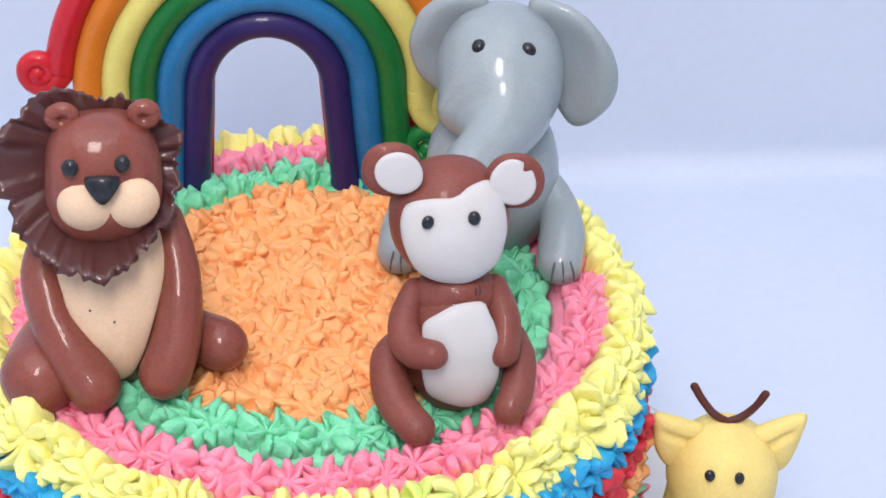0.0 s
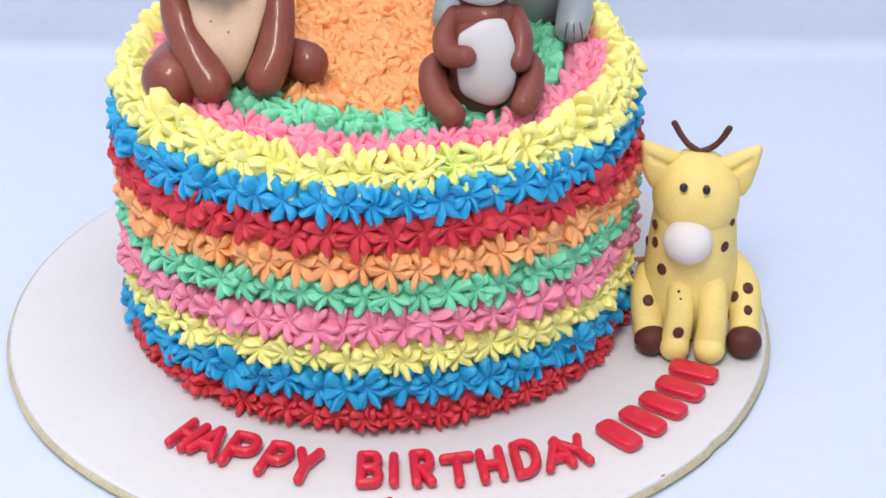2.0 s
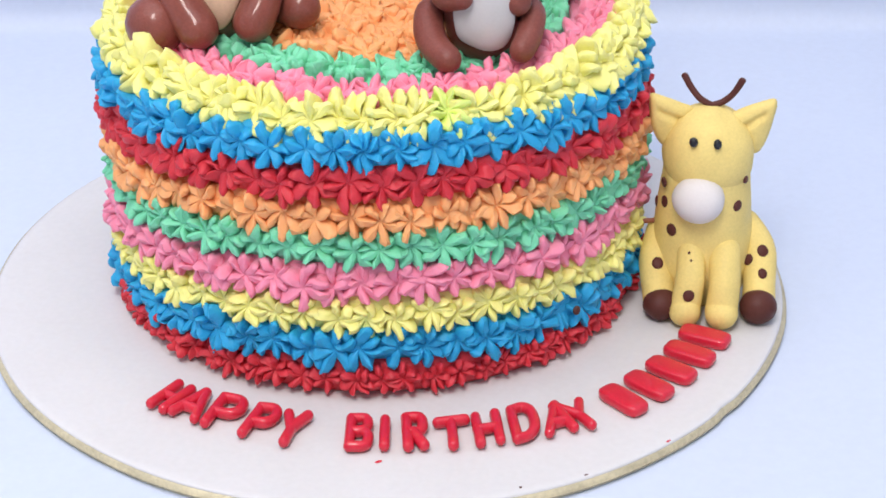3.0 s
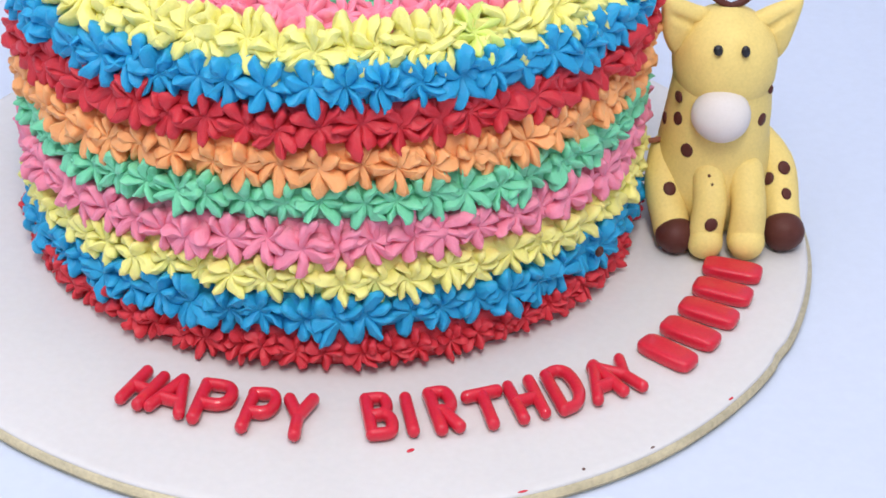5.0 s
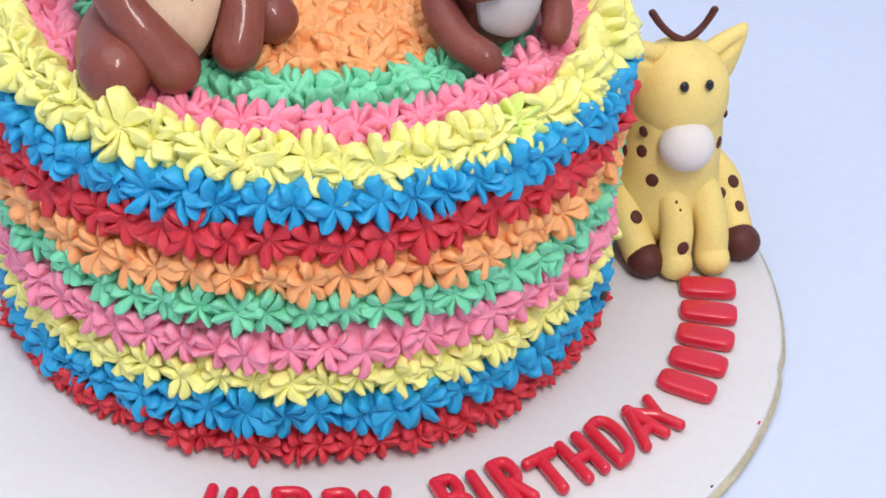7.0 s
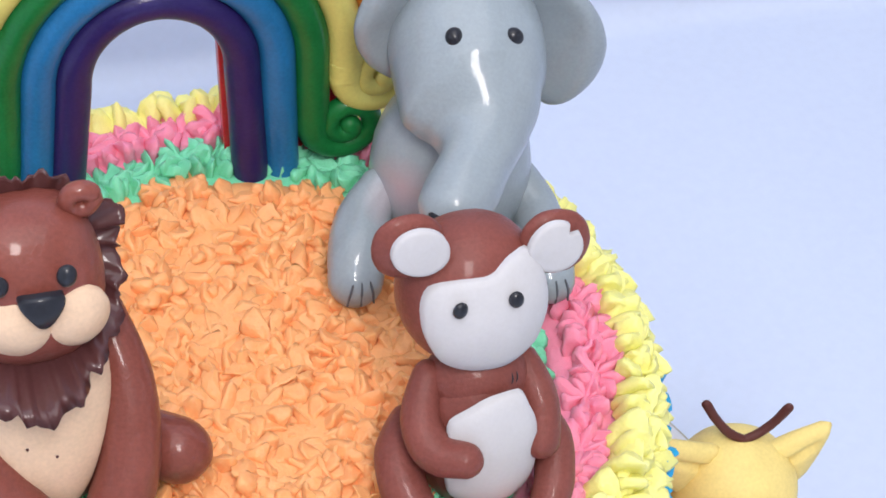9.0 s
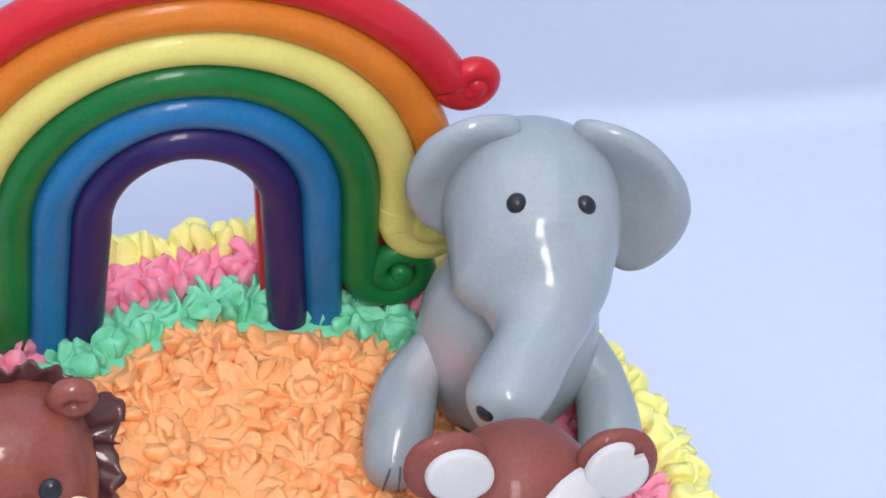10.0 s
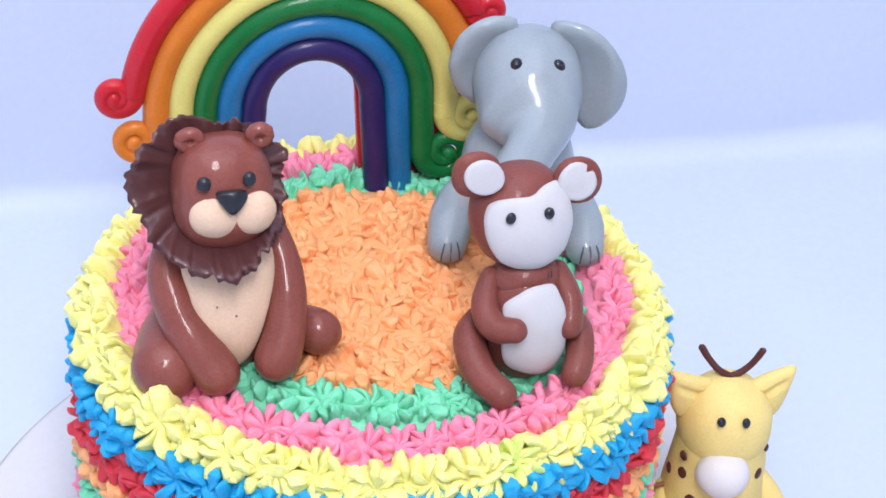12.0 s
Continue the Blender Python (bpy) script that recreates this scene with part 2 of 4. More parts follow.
def dish(bm, outline, y, deep, low, mat):
    """A hollow leaf in the x, z plane: a rounded rim, a front that sinks towards its lowest point and a bulging back."""

    def at(x, z, s, way):
        if way < 0:
            return Vector((x, y + deep * (0.55 * math.sqrt(max(0.0, 1 - s * s))), z))
        rim = math.sqrt(max(0.0, 1 - ((s - 0.80) / 0.20) ** 2)) if s > 0.80 else 1 - 0.95 * math.cos(math.pi / 2 * s / 0.80) ** 1.3
        return Vector((x, y - deep * rim, z))

    rings = []
    for way, shares in ((1, (0.12, 0.25, 0.4, 0.55, 0.68, 0.8, 0.87, 0.93, 0.97, 0.995)), (-1, (1.0, 0.97, 0.9, 0.75, 0.5, 0.25))):
        for s in shares:
            rings.append([at(low[0] + (x - low[0]) * s, low[1] + (z - low[1]) * s, s, way) for x, z in outline])
    skin(bm, rings, mat, at(low[0], low[1], 0, 1), at(low[0], low[1], 0, -1))


def figure(name, bm, mats, base, label, category):
    # hand-shaped paste is never quite even
    for v in bm.verts:
        v.co += noise.noise_vector(v.co * 95) * 0.00042 + noise.noise_vector(v.co * 260) * 0.00012
    bmesh.ops.translate(bm, verts=bm.verts, vec=-Vector(base))
    ob = new(name, mesh_of(name, bm, mats))
    ob.location = base
    return tagged(ob, label, category, "sugar animals")


def box_sheet(name, lo, hi, mat, label, kind="structure"):
    bm = bmesh.new()
    bmesh.ops.create_cube(bm, size=1)
    for v in bm.verts:
        v.co = Vector([lo[i] + (v.co[i] + 0.5) * (hi[i] - lo[i]) for i in range(3)])
    me = bpy.data.meshes.new(name)
    bm.to_mesh(me)
    bm.free()
    me.materials.append(mat)
    return tagged(new(name, me), label, "", "", kind)


# ---- the setting ----
TABLE_Z = -0.0046
box_sheet("floor", (-1.25, -1.65, TABLE_Z - 0.04), (1.25, 0.35, TABLE_Z - 0.004), WALL, "plain white surface under the paper")


def build_backdrop():
    bm = bmesh.new()
    profile = [(-1.6, TABLE_Z), (-0.8, TABLE_Z), (-0.2, TABLE_Z), (0.1, TABLE_Z), (0.18, TABLE_Z), (0.21, TABLE_Z), (0.2215, TABLE_Z)]
    bend = 0.011
    profile += [(0.2235 + bend * math.sin(a), TABLE_Z + bend * (1 - math.cos(a))) for a in np.linspace(0.1, radians(86), 7)]
    profile += [(0.2350, 0.010), (0.2356, 0.016), (0.237, 0.03), (0.240, 0.06), (0.244, 0.10), (0.253, 0.3), (0.275, 0.9), (0.292, 1.4)]
    front = [[bm.verts.new((x, y, z)) for x in np.linspace(-1.2, 1.2, 241)] for y, z in profile]
    for row in front[4:]:
        for v in row:
            up = max(0.0, v.co.z - TABLE_Z)
            v.co.y += 0.004 * noise.noise((v.co.x * 9, v.co.z * 6, 3.0)) * min(1.0, up / 0.05)
            # the paper is a little crumpled along the fold
            v.co.y += 0.0022 * noise.noise((v.co.x * 22, v.co.z * 40, 8.0)) * math.exp(-((v.co.y - 0.234) / 0.012) ** 2)
            v.co.z += 0.0012 * noise.noise((v.co.x * 34, v.co.y * 60, 5.0)) * math.exp(-((v.co.y - 0.232) / 0.010) ** 2)
    back = [[bm.verts.new((v.co.x, v.co.y + (0.003 if k > 9 else 0.0), v.co.z - (0.003 if k < 14 else 0))) for v in row] for k, row in enumerate(front)]
    for rows in (front, back):
        for a, b in zip(rows, rows[1:]):
            for i in range(240):
                bm.faces.new((a[i], a[i + 1], b[i + 1], b[i]))
    me = mesh_of("backdrop", bm, [PAPER])
    return tagged(new("backdrop", me), "white paper backdrop rising behind the cake", "backdrop", "", "structure")


build_backdrop()
box_sheet("wall_left", (-1.25, -1.6, TABLE_Z), (-1.2, 0.35, 1.4), WALL, "plain white wall")
box_sheet("wall_right", (1.2, -1.6, TABLE_Z), (1.25, 0.35, 1.4), WALL, "plain white wall")
box_sheet("wall_south", (-1.25, -1.65, TABLE_Z), (1.25, -1.6, 1.4), WALL, "plain white wall")
box_sheet("ceiling", (-1.25, -1.65, 1.4), (1.25, 0.35, 1.45), WALL, "plain white ceiling")


# ---- cake board ----
def build_board():
    base = new("cake_board")
    base.location = (0.0027, -0.0099, TABLE_Z)
    tagged(base, "round white cake board with a thin gold foil edge", "cake board")
    seg = 240

    def ring(r, z, uneven=0.0):
        if r > 0.14:
            return [p * (1 - 0.006 * math.exp(-((math.degrees(math.atan2(p.y, p.x)) + 37) / 1.3) ** 2)) + Vector((0, 0, p.z * 0.006 * math.exp(-((math.degrees(math.atan2(p.y, p.x)) + 37) / 1.3) ** 2))) for p in circle(r, z, uneven)]
        return circle(r, z, uneven)

    def circle(r, z, uneven):
        return [Vector((r * math.cos(a) + uneven * noise.noise((math.cos(a) * 3, math.sin(a) * 3, z)), r * math.sin(a) + uneven * noise.noise((5 + math.cos(a) * 3, math.sin(a) * 3, z)), z)) for a in (2 * math.pi * i / seg for i in range(seg))]

    h = -TABLE_Z
    bm = bmesh.new()
    rings = [ring(0.1434, h - 0.0012, 0.0006), ring(0.1436, h - 0.0006, 0.0006), ring(0.1428, h, 0.0006)]
    for r in (0.1405, 0.137, 0.13, 0.12, 0.11, 0.10, 0.08, 0.05, 0.02):
        rings.append([p + Vector((0, 0, 0.0004 * noise.noise(p * 40))) for p in ring(r, h)])
    skin(bm, rings, 0, None, (0, 0, h))
    part("white_covering", bm, BOARD_WHITE, base, "smooth white sugar paste covering")
    bm = bmesh.new()
    rings = [ring(0.1420, 0.0), ring(0.1445, 0.0006, 0.0007), ring(0.1450, 0.002, 0.0009), ring(0.1450, h - 0.003, 0.0009), ring(0.1445, h - 0.0012, 0.0007), ring(0.1431, h - 0.0008, 0.0006)]
    skin(bm, rings, 0, (0, 0, 0), (0, 0, h - 0.0012))
    part("gold_rim", bm, GOLD, base, "dull gold foil edge")
    bm = bmesh.new()
    blob(bm, (0.0010, -0.1191, h + 0.0002), (0.0013, 0.0006, 0.0003), 0, (0, 0, 25), 12, 6, 1.0, 0.0003)
    part("icing_smear", bm, RED_LETTER, base, "tiny red smear of icing")
    for a, long in ((-78.7, 0.0015), (-48.6, 0.0012), (-62.0, 0.0008)):
        bm = bmesh.new()
        blob(bm, (0.1424 * math.cos(radians(a)), 0.1424 * math.sin(radians(a)), h - 0.0001), (long, 0.0004, 0.00025), 0, (0, 0, a + 90), 12, 6, 1.0, 0.0003)
        part("icing_smear", bm, CRUMB if a == -62.0 else RED_LETTER, base, "tiny smear of icing on the edge")
    bm = bmesh.new()
    blob(bm, (0.0460, -0.1328, h + 0.0002), (0.0005, 0.0005, 0.0003), 0, (0, 0, 0), 10, 6)
    part("speck", bm, CRUMB, base, "tiny dark speck")
    return base


build_board()


# ---- cake ----
TOP_Z = 0.0975


def row_radius(z):
    return 0.0938 + 0.004 * (z - 0.05)


CAKE_Y = 0.003


def sag(a, z):
    """The hand-piped rows dip a little from the front towards the sides."""
    share = float(np.interp(z, [0.0, 0.009, 0.021, 0.07, 0.082, 0.095, 0.0965], [0.0, 0.25, 0.85, 0.9, 0.75, 0.5, 0.0]))
    return -(0.0100 * min(1.0, 1 + math.sin(a)) - 0.0012 * math.cos(a)) * share


def star_mesh(name, mat, seed, lobes, size, height, messy=0.0, cut=0.56, groove=0.58, flare=0.0):
    """A piped star: creased petals with gaps between the tips, round a pitted middle; with more flare the tips stand up."""
    rng = random.Random(seed)
    bm = bmesh.new()
    # across a petal from one valley to the next: turn, reach, rise; one edge stands up, the other sinks
    across = [(-1.0, 0.0, 0.0), (-0.80, 0.52, 0.42), (-0.52, 0.88, 0.93), (-0.22, 1.02, 1.0), (0.08, 1.0, 0.80), (0.40, 0.87, 0.62), (0.68, 0.66, 0.40), (0.86, 0.40, 0.16)]
    mirrored = across[:1] + [(-u, far, rise) for u, far, rise in across[:0:-1]]
    per = len(across)
    reach = [rng.uniform(0.84, 1.14) for _ in range(lobes)]
    lift = [rng.uniform(0.78, 1.20) for _ in range(lobes)]
    jog = [rng.uniform(-0.22, 0.22) for _ in range(lobes)]
    lean = [rng.uniform(-0.5, 0.5) for _ in range(lobes)]
    swirl = rng.uniform(-0.35, 0.35)
    handed = rng.random() < 0.5
    flip = [(rng.random() < 0.25) != handed for _ in range(lobes)]
    # from under the rim to the middle: reach, height, how deep the valleys cut, narrowing
    steps = [(0.6, -0.42, 0.5, 1.0), (0.82, -0.08, 0.9, 0.95), (0.97, 0.3, 1.0, 0.86), (1.03, 0.6, 1.0, 0.8), (0.98, 0.8, 1.0, 0.85), (0.86, 0.93, 1.0, 0.93), (0.68, 1.0, 0.95, 1.0), (0.48, 0.96, 0.75, 1.0), (0.3, 0.86, 0.5, 1.0), (0.13, 0.7, 0.25, 1.0)]
    rings = []
    for rr, hh, deep, narrow in steps:
        ring = []
        for k in range(lobes):
            for u, far, rise in mirrored if flip[k] else across:
                q = (u + lean[k] * (1 - u * u) * rr) * (narrow if u > -1 else 1)
                own = 1 - u * u if u > -1 else 0.0
                a = 2 * math.pi * (k + 0.5 * q) / lobes + jog[k] * own * rr + swirl * (1 - rr)
                r = size * rr * (1 - cut * deep * (1 - far)) * (1 + (reach[k] - 1) * far)
                low = groove * deep * (1 - rise) * (1.0 if hh > 0.2 else 0.2)
                up = flare * max(0.0, rr - 0.45) * rise if hh > 0.2 else 0.0
                h = height * (hh * (1 + (lift[k] - 1) * rise * rr) - low + up)
                p = Vector((r * math.cos(a), r * math.sin(a), h))
                p += noise.noise_vector(260 * p + Vector((seed * 7.3, 0, 0))) * max(messy, 0.0007)
                p += noise.noise_vector(900 * p + Vector((seed * 3.1, 5, 0))) * 0.0003
                p += noise.noise_vector(520 * p + Vector((seed * 1.7, 9, 2))) * 0.4 * max(messy, 0.0007)
                ring.append(p)
        rings.append(ring)
    loops = skin(bm, rings, 0, None, (0, 0, height * 0.55))
    for lower, upper in zip(loops[4:], loops[5:]):
        for k in range(lobes):
            for j in (0, per - 3 if flip[k] else 3):
                e = bm.edges.get((lower[k * per + j], upper[k * per + j]))
                if e:
                    e.smooth = False
    return mesh_of(name, bm, [mat])


def star_turn(normal, roll):
    q = Vector(normal).to_track_quat("Z", "Y").to_matrix().to_4x4()
    return q @ pose(0, 0, 0, 0, 0, roll)


def band_ring(bm, z, radius, tube, wide):
    rings = []
    for i in range(72):
        a = 2 * math.pi * i / 72
        rings.append([Vector(((radius + tube[0] * math.cos(b)) * math.cos(a), (radius + tube[0] * math.cos(b)) * math.sin(a) + wide, z + sag(a, z) + tube[1] * math.sin(b))) for b in (2 * math.pi * k / 10 for k in range(10))])
    rings.append(rings[0])
    skin(bm, rings, 0)
    bmesh.ops.remove_doubles(bm, verts=bm.verts, dist=1e-6)


def build_cake():
    rng = random.Random(11)
    base = new("cake")
    tagged(base, "round birthday cake with piped rainbow-coloured icing stars", "cake")
    bm = bmesh.new()
    seg = 96

    def ring(r, z):
        return [Vector((r * math.cos(a), r * math.sin(a) + CAKE_Y, z)) for a in (2 * math.pi * i / seg for i in range(seg))]

    rings = [ring(row_radius(z) - 0.0030, z) for z in (0.0005, 0.02, 0.04, 0.06, 0.08, 0.094)]
    rings += [ring(0.0870, 0.0962), ring(0.084, 0.0970), ring(0.05, 0.0970), ring(0.02, 0.0970)]
    skin(bm, rings, 0, (0, 0, 0.0005), (0, CAKE_Y, 0.0970))
    part("cream_body", bm, BOARD_WHITE, base, "cake body under a thin coat of pale cream")

    def stars(colour, count, ring_place, size, height, lobes, meshes=9, messy=0.0, groove=0.58, front=None, jitter=0.0006, tip=0.14, flare=0.0):
        """ring_place(angle) gives the place and the outward direction."""
        kinds = [star_mesh("icing_star", CREAM[colour], rng.randrange(9999), lobes - (k % 3 == 0), size, height, messy, 0.60, groove, flare) for k in range(meshes)]
        bm = bmesh.new()
        hidden = 0
        band = bands[-1]
        phase = rng.random()
        for i in range(count):
            a = 2 * math.pi * (i + phase + rng.uniform(-0.13, 0.13)) / count
            place, normal = ring_place(a)
            normal = (Vector(normal) + Vector([rng.uniform(-tip, tip) for _ in range(3)])).normalized()
            place = Vector(place) + Vector([rng.uniform(-1, 1) * jitter for _ in range(3)])
            m = Matrix.Translation(place) @ star_turn(normal, rng.uniform(0, 360)) @ Matrix.Diagonal((*[rng.uniform(0.9, 1.12)] * 2, rng.uniform(0.85, 1.15), 1))
            if front is None or front(a):
                ob = new("icing_star", rng.choice(kinds))
                ob.parent = band
                ob.matrix_local = m
            else:
                first = len(bm.verts)
                bm.from_mesh(rng.choice(kinds))
                bm.verts.ensure_lookup_table()
                bmesh.ops.transform(bm, matrix=m, verts=bm.verts[first:])
                hidden += 1
        if hidden:
            rest = part("icing_behind", bm, CREAM[colour], band)
            tagged(rest, "", "", "", "stuff")
        else:
            bm.free()

    bands = []

    def band(colour, z, radius, tube, label):
        bm = bmesh.new()
        band_ring(bm, z, radius, tube, CAKE_Y if z < 0.095 else 0.0065)
        bands.append(part("icing_band", bm, CREAM[colour], base, label))

    def facing(a):
        return math.sin(a) < 0.30

    # the side, from the foot upwards
    rows = [("red", 0.0074, 0.0056), ("blue", 0.0198, 0.0080), ("yellow", 0.0314, 0.0072), ("pink", 0.0440, 0.0080), ("green", 0.0564, 0.0075), ("orange", 0.0676, 0.0076), ("red", 0.0800, 0.0082), ("blue", 0.0915, 0.0077)]
    for colour, z, size in rows:
        band(colour, z, row_radius(z) - 0.0032, (0.0034, 0.0072), f"ring of {colour} piped icing stars round the side")

        def side(a, z=z):
            r = row_radius(z) - 0.0022
            return (r * math.cos(a) - 0.0012, r * math.sin(a) + CAKE_Y, z + sag(a, z)), (math.cos(a), math.sin(a), 0.05)

        stars(colour, round(2 * math.pi * row_radius(z) / (0.0102 if size > 0.0065 else 0.0086)), side, size * 0.96, 0.0053, 7, messy=0.0011, groove=0.41, front=facing, jitter=0.0009, tip=0.2, flare=0.4)

    # the top edge and the rings on top
    def edge(a):
        tilt = radians(31)
        return (0.0878 * math.cos(a) - 0.0002, 0.0878 * math.sin(a) + 0.0058, 0.0981 - 0.0018 * max(0.0, math.sin(a))), (math.cos(a) * math.cos(tilt), math.sin(a) * math.cos(tilt), math.sin(tilt))

    band("yellow", 0.0968, 0.0870, (0.0060, 0.0036), "ring of lemon yellow piped icing stars on the top edge")
    stars("yellow", 66, edge, 0.0089, 0.0068, 8, messy=0.0014, groove=0.44, jitter=0.0011, tip=0.22, flare=0.3)
    lime = min((o for o in bands[-1].children), key=lambda o: (o.location - Vector((0.0275, -0.0840, 0.1))).length)
    swap = lime.data.copy()
    swap.materials.clear()
    swap.materials.append(CREAM["lime"])
    lime.data = swap
    lime.location += Vector((0.0008, -0.0014, 0.0014))

    def flat(radius, z, out, back):
        def place(a):
            behind = min(1.0, max(0.0, (math.sin(a) - 0.5) / 0.35)) * (0.0055 if radius < 0.07 else 0.0)
            return (radius * math.cos(a), radius * math.sin(a) + back + behind, z - 0.15 * behind), (out * math.cos(a), out * math.sin(a), 1)
        return place

    band("pink", 0.0976, 0.0765, (0.0092, 0.0034), "ring of pink piped icing stars on top")
    stars("pink", 60, flat(0.0772, 0.0985, 0.25, 0.0075), 0.0076, 0.0058, 8, messy=0.0013, groove=0.42, jitter=0.0009, tip=0.22, flare=0.30)
    band("green", 0.0976, 0.0600, (0.0080, 0.0036), "ring of mint green piped icing stars on top")
    stars("green", 50, flat(0.0602, 0.0988, 0.15, 0.0078), 0.0076, 0.0058, 8, messy=0.0013, groove=0.42, jitter=0.0009, tip=0.22, flare=0.30)
    bm = bmesh.new()
    rings = []
    for r in np.linspace(0.054, 0.002, 30):
        z = 0.0975 if r > 0.0535 else 0.1034 - 0.0018 * (r / 0.054) ** 4
        ring = [Vector((r * math.cos(a), r * math.sin(a) * (1 + 0.11 * max(0.0, math.sin(a))) + 0.0072, z)) for a in (2 * math.pi * i / 110 for i in range(110))]
        rings.append([p + Vector((0, 0, 0.0012 * noise.noise(p * 160) + 0.0007 * noise.noise(p * 420))) for p in ring])
    skin(bm, rings, 0, None, (0, 0.0072, 0.1034))
    centre = part("icing_centre", bm, CREAM["orange"], base, "rough patch of orange piped icing on top")
    bands.append(centre)
    kinds = [star_mesh("icing_star", CREAM["orange"], 100 + k, 7 - k % 2, 0.0074, 0.0042, 0.0015, 0.55, 0.50, 0.35) for k in range(12)]
    for r, count in ((0.0505, 42), (0.0445, 37), (0.0385, 32), (0.0325, 27), (0.0265, 22), (0.0205, 17), (0.0145, 12), (0.0085, 7), (0.003, 3)):
        for i in range(count):
            a = 2 * math.pi * (i + rng.uniform(-0.35, 0.35)) / count
            rr = r + rng.uniform(-0.002, 0.002)
            stretch = 1.0 + 0.11 * max(0.0, math.sin(a))
            place = Vector((rr * math.cos(a), rr * math.sin(a) * stretch + 0.0072, 0.1000 + rng.uniform(-0.0008, 0.0008)))
            if min((place.xy - Vector(foot)).length for foot in ((0.0128, 0.0640), (-0.0338, 0.0640))) < 0.0078:
                continue
            normal = Vector((rng.uniform(-0.35, 0.35), rng.uniform(-0.35, 0.35), 1))
            if r > 0.048:
                normal += Vector((math.cos(a), math.sin(a), 0)) * 0.35
            s = rng.uniform(0.85, 1.2)
            ob = new("icing_star", rng.choice(kinds))
            ob.parent = centre
            ob.matrix_local = Matrix.Translation(place) @ star_turn(normal, rng.uniform(0, 360)) @ Matrix.Diagonal((s, s, rng.uniform(0.75, 1.25), 1))
    return base


build_cake()


# ---- sugar animals ----
def build_lion():
    bm = bmesh.new()
    brown, dark, beige, black = 0, 1, 2, 3
    # body with a beige front
    body_c, body_r, body_turn = (-0.0520, -0.0165, 0.1260), (0.0185, 0.0175, 0.0270), (-14, 0, 3)
    blob(bm, body_c, body_r, brown, body_turn, 28, 18)
    shield = [(-0.0135, 0.018), (-0.007, 0.0195), (0.0, 0.020), (0.007, 0.0195), (0.0135, 0.018), (0.0140, 0.012), (0.0128, 0.004), (0.0105, -0.004), (0.0075, -0.012), (0.004, -0.019), (0.0, -0.0215), (-0.004, -0.019), (-0.0075, -0.012), (-0.0105, -0.004), (-0.0128, 0.004), (-0.0140, 0.012)]
    plate(bm, body_c, (0.0190, 0.0180, 0.0275), [p for p in glide_loop(shield, 3)], beige, 0.0009, body_turn)
    for x, z in ((0.0012, 0.003), (0.0008, -0.0045), (-0.0045, 0.0075)):
        blob(bm, Vector(body_c) + Vector((x, -0.0188 - 0.2 * z, z)), (0.00035, 0.0003, 0.00035), dark, (0, 0, 0), 8, 5)
    # arms and legs
    rope(bm, [(-0.0665, -0.0120, 0.1440, 0.0050), (-0.0690, -0.0215, 0.1330, 0.0064), (-0.0645, -0.0320, 0.1210, 0.0069), (-0.0572, -0.0395, 0.1112, 0.0072)], brown, 20, 8)
    rope(bm, [(-0.0375, -0.0120, 0.1440, 0.0048), (-0.0345, -0.0220, 0.1340, 0.0058), (-0.0350, -0.0310, 0.1220, 0.0064), (-0.0388, -0.0372, 0.1125, 0.0067)], brown, 20, 8)
    rope(bm, [(-0.0610, -0.0080, 0.1120, 0.0085), (-0.0690, -0.0190, 0.1110, 0.0090), (-0.0717, -0.0335, 0.1100, 0.0104)], brown, 22, 8)
    rope(bm, [(-0.0440, -0.0080, 0.1120, 0.0070), (-0.0350, -0.0180, 0.1130, 0.0066), (-0.0245, -0.0265, 0.1130, 0.0072)], brown, 22, 8)
    # mane: a ruffled sheet that stands round the head and falls over the chest
    n, steps = 168, 8
    centre = Vector((-0.0525, -0.0095, 0.1615))
    tilt = Euler((radians(-14), 0, radians(3))).to_matrix()
    rng = random.Random(5)
    depth = [rng.uniform(0.7, 1.3) for _ in range(24)]
    layers = []
    for side in (0, 1):
        rows = []
        for j in range(steps + 1):
            s = j / steps
            row = []
            for i in range(n):
                a = 2 * math.pi * i / n
                down = max(0.0, -math.sin(a))
                left = max(0.0, -math.cos(a))
                outer = 0.0202 + 0.0010 * down + 0.0072 * left * (1 - 0.2 * down) - 0.0020 * max(0.0, math.sin(a)) ** 2 + 0.0008 * math.sin(3 * a + 1) + 0.0006 * math.sin(7 * a)
                pleat = depth[int(a / (2 * math.pi) * 24) % 24]
                wave = math.sin(15 * a + 1.3 * math.sin(2 * a) + 1.6 * math.sin(5 * a)) + 0.5 * math.sin(26 * a + 2 * math.sin(3 * a))
                frill = noise.noise((5.5 * math.cos(a), 5.5 * math.sin(a), 4.0)) + 0.7 * noise.noise((13 * math.cos(a), 13 * math.sin(a), 9.0))
                r = 0.0105 + (outer - 0.0105) * s + 0.0022 * s * s * (1 - 0.45 * max(0.0, math.sin(a))) * frill + 0.00035 * s * s * math.sin(47 * a)
                y = -0.0012 * s + 0.0013 * s * s * wave * pleat * (1 - 0.65 * max(0.0, math.sin(a))) - 0.0260 * down * down * s ** 1.2 - 0.004 * s * left + (0.0011 if side else 0.0) * (1 - 0.45 * s)
                row.append(centre + tilt @ Vector((r * math.cos(a), y, r * math.sin(a))))
            rows.append(row)
        layers.append(rows)
    skin(bm, layers[0] + layers[1][::-1], dark)
    # head, ears and face
    head_c, head_r, head_turn = (-0.0522, -0.0150, 0.1600), (0.0149, 0.0141, 0.0174), (-16, 2, 4)
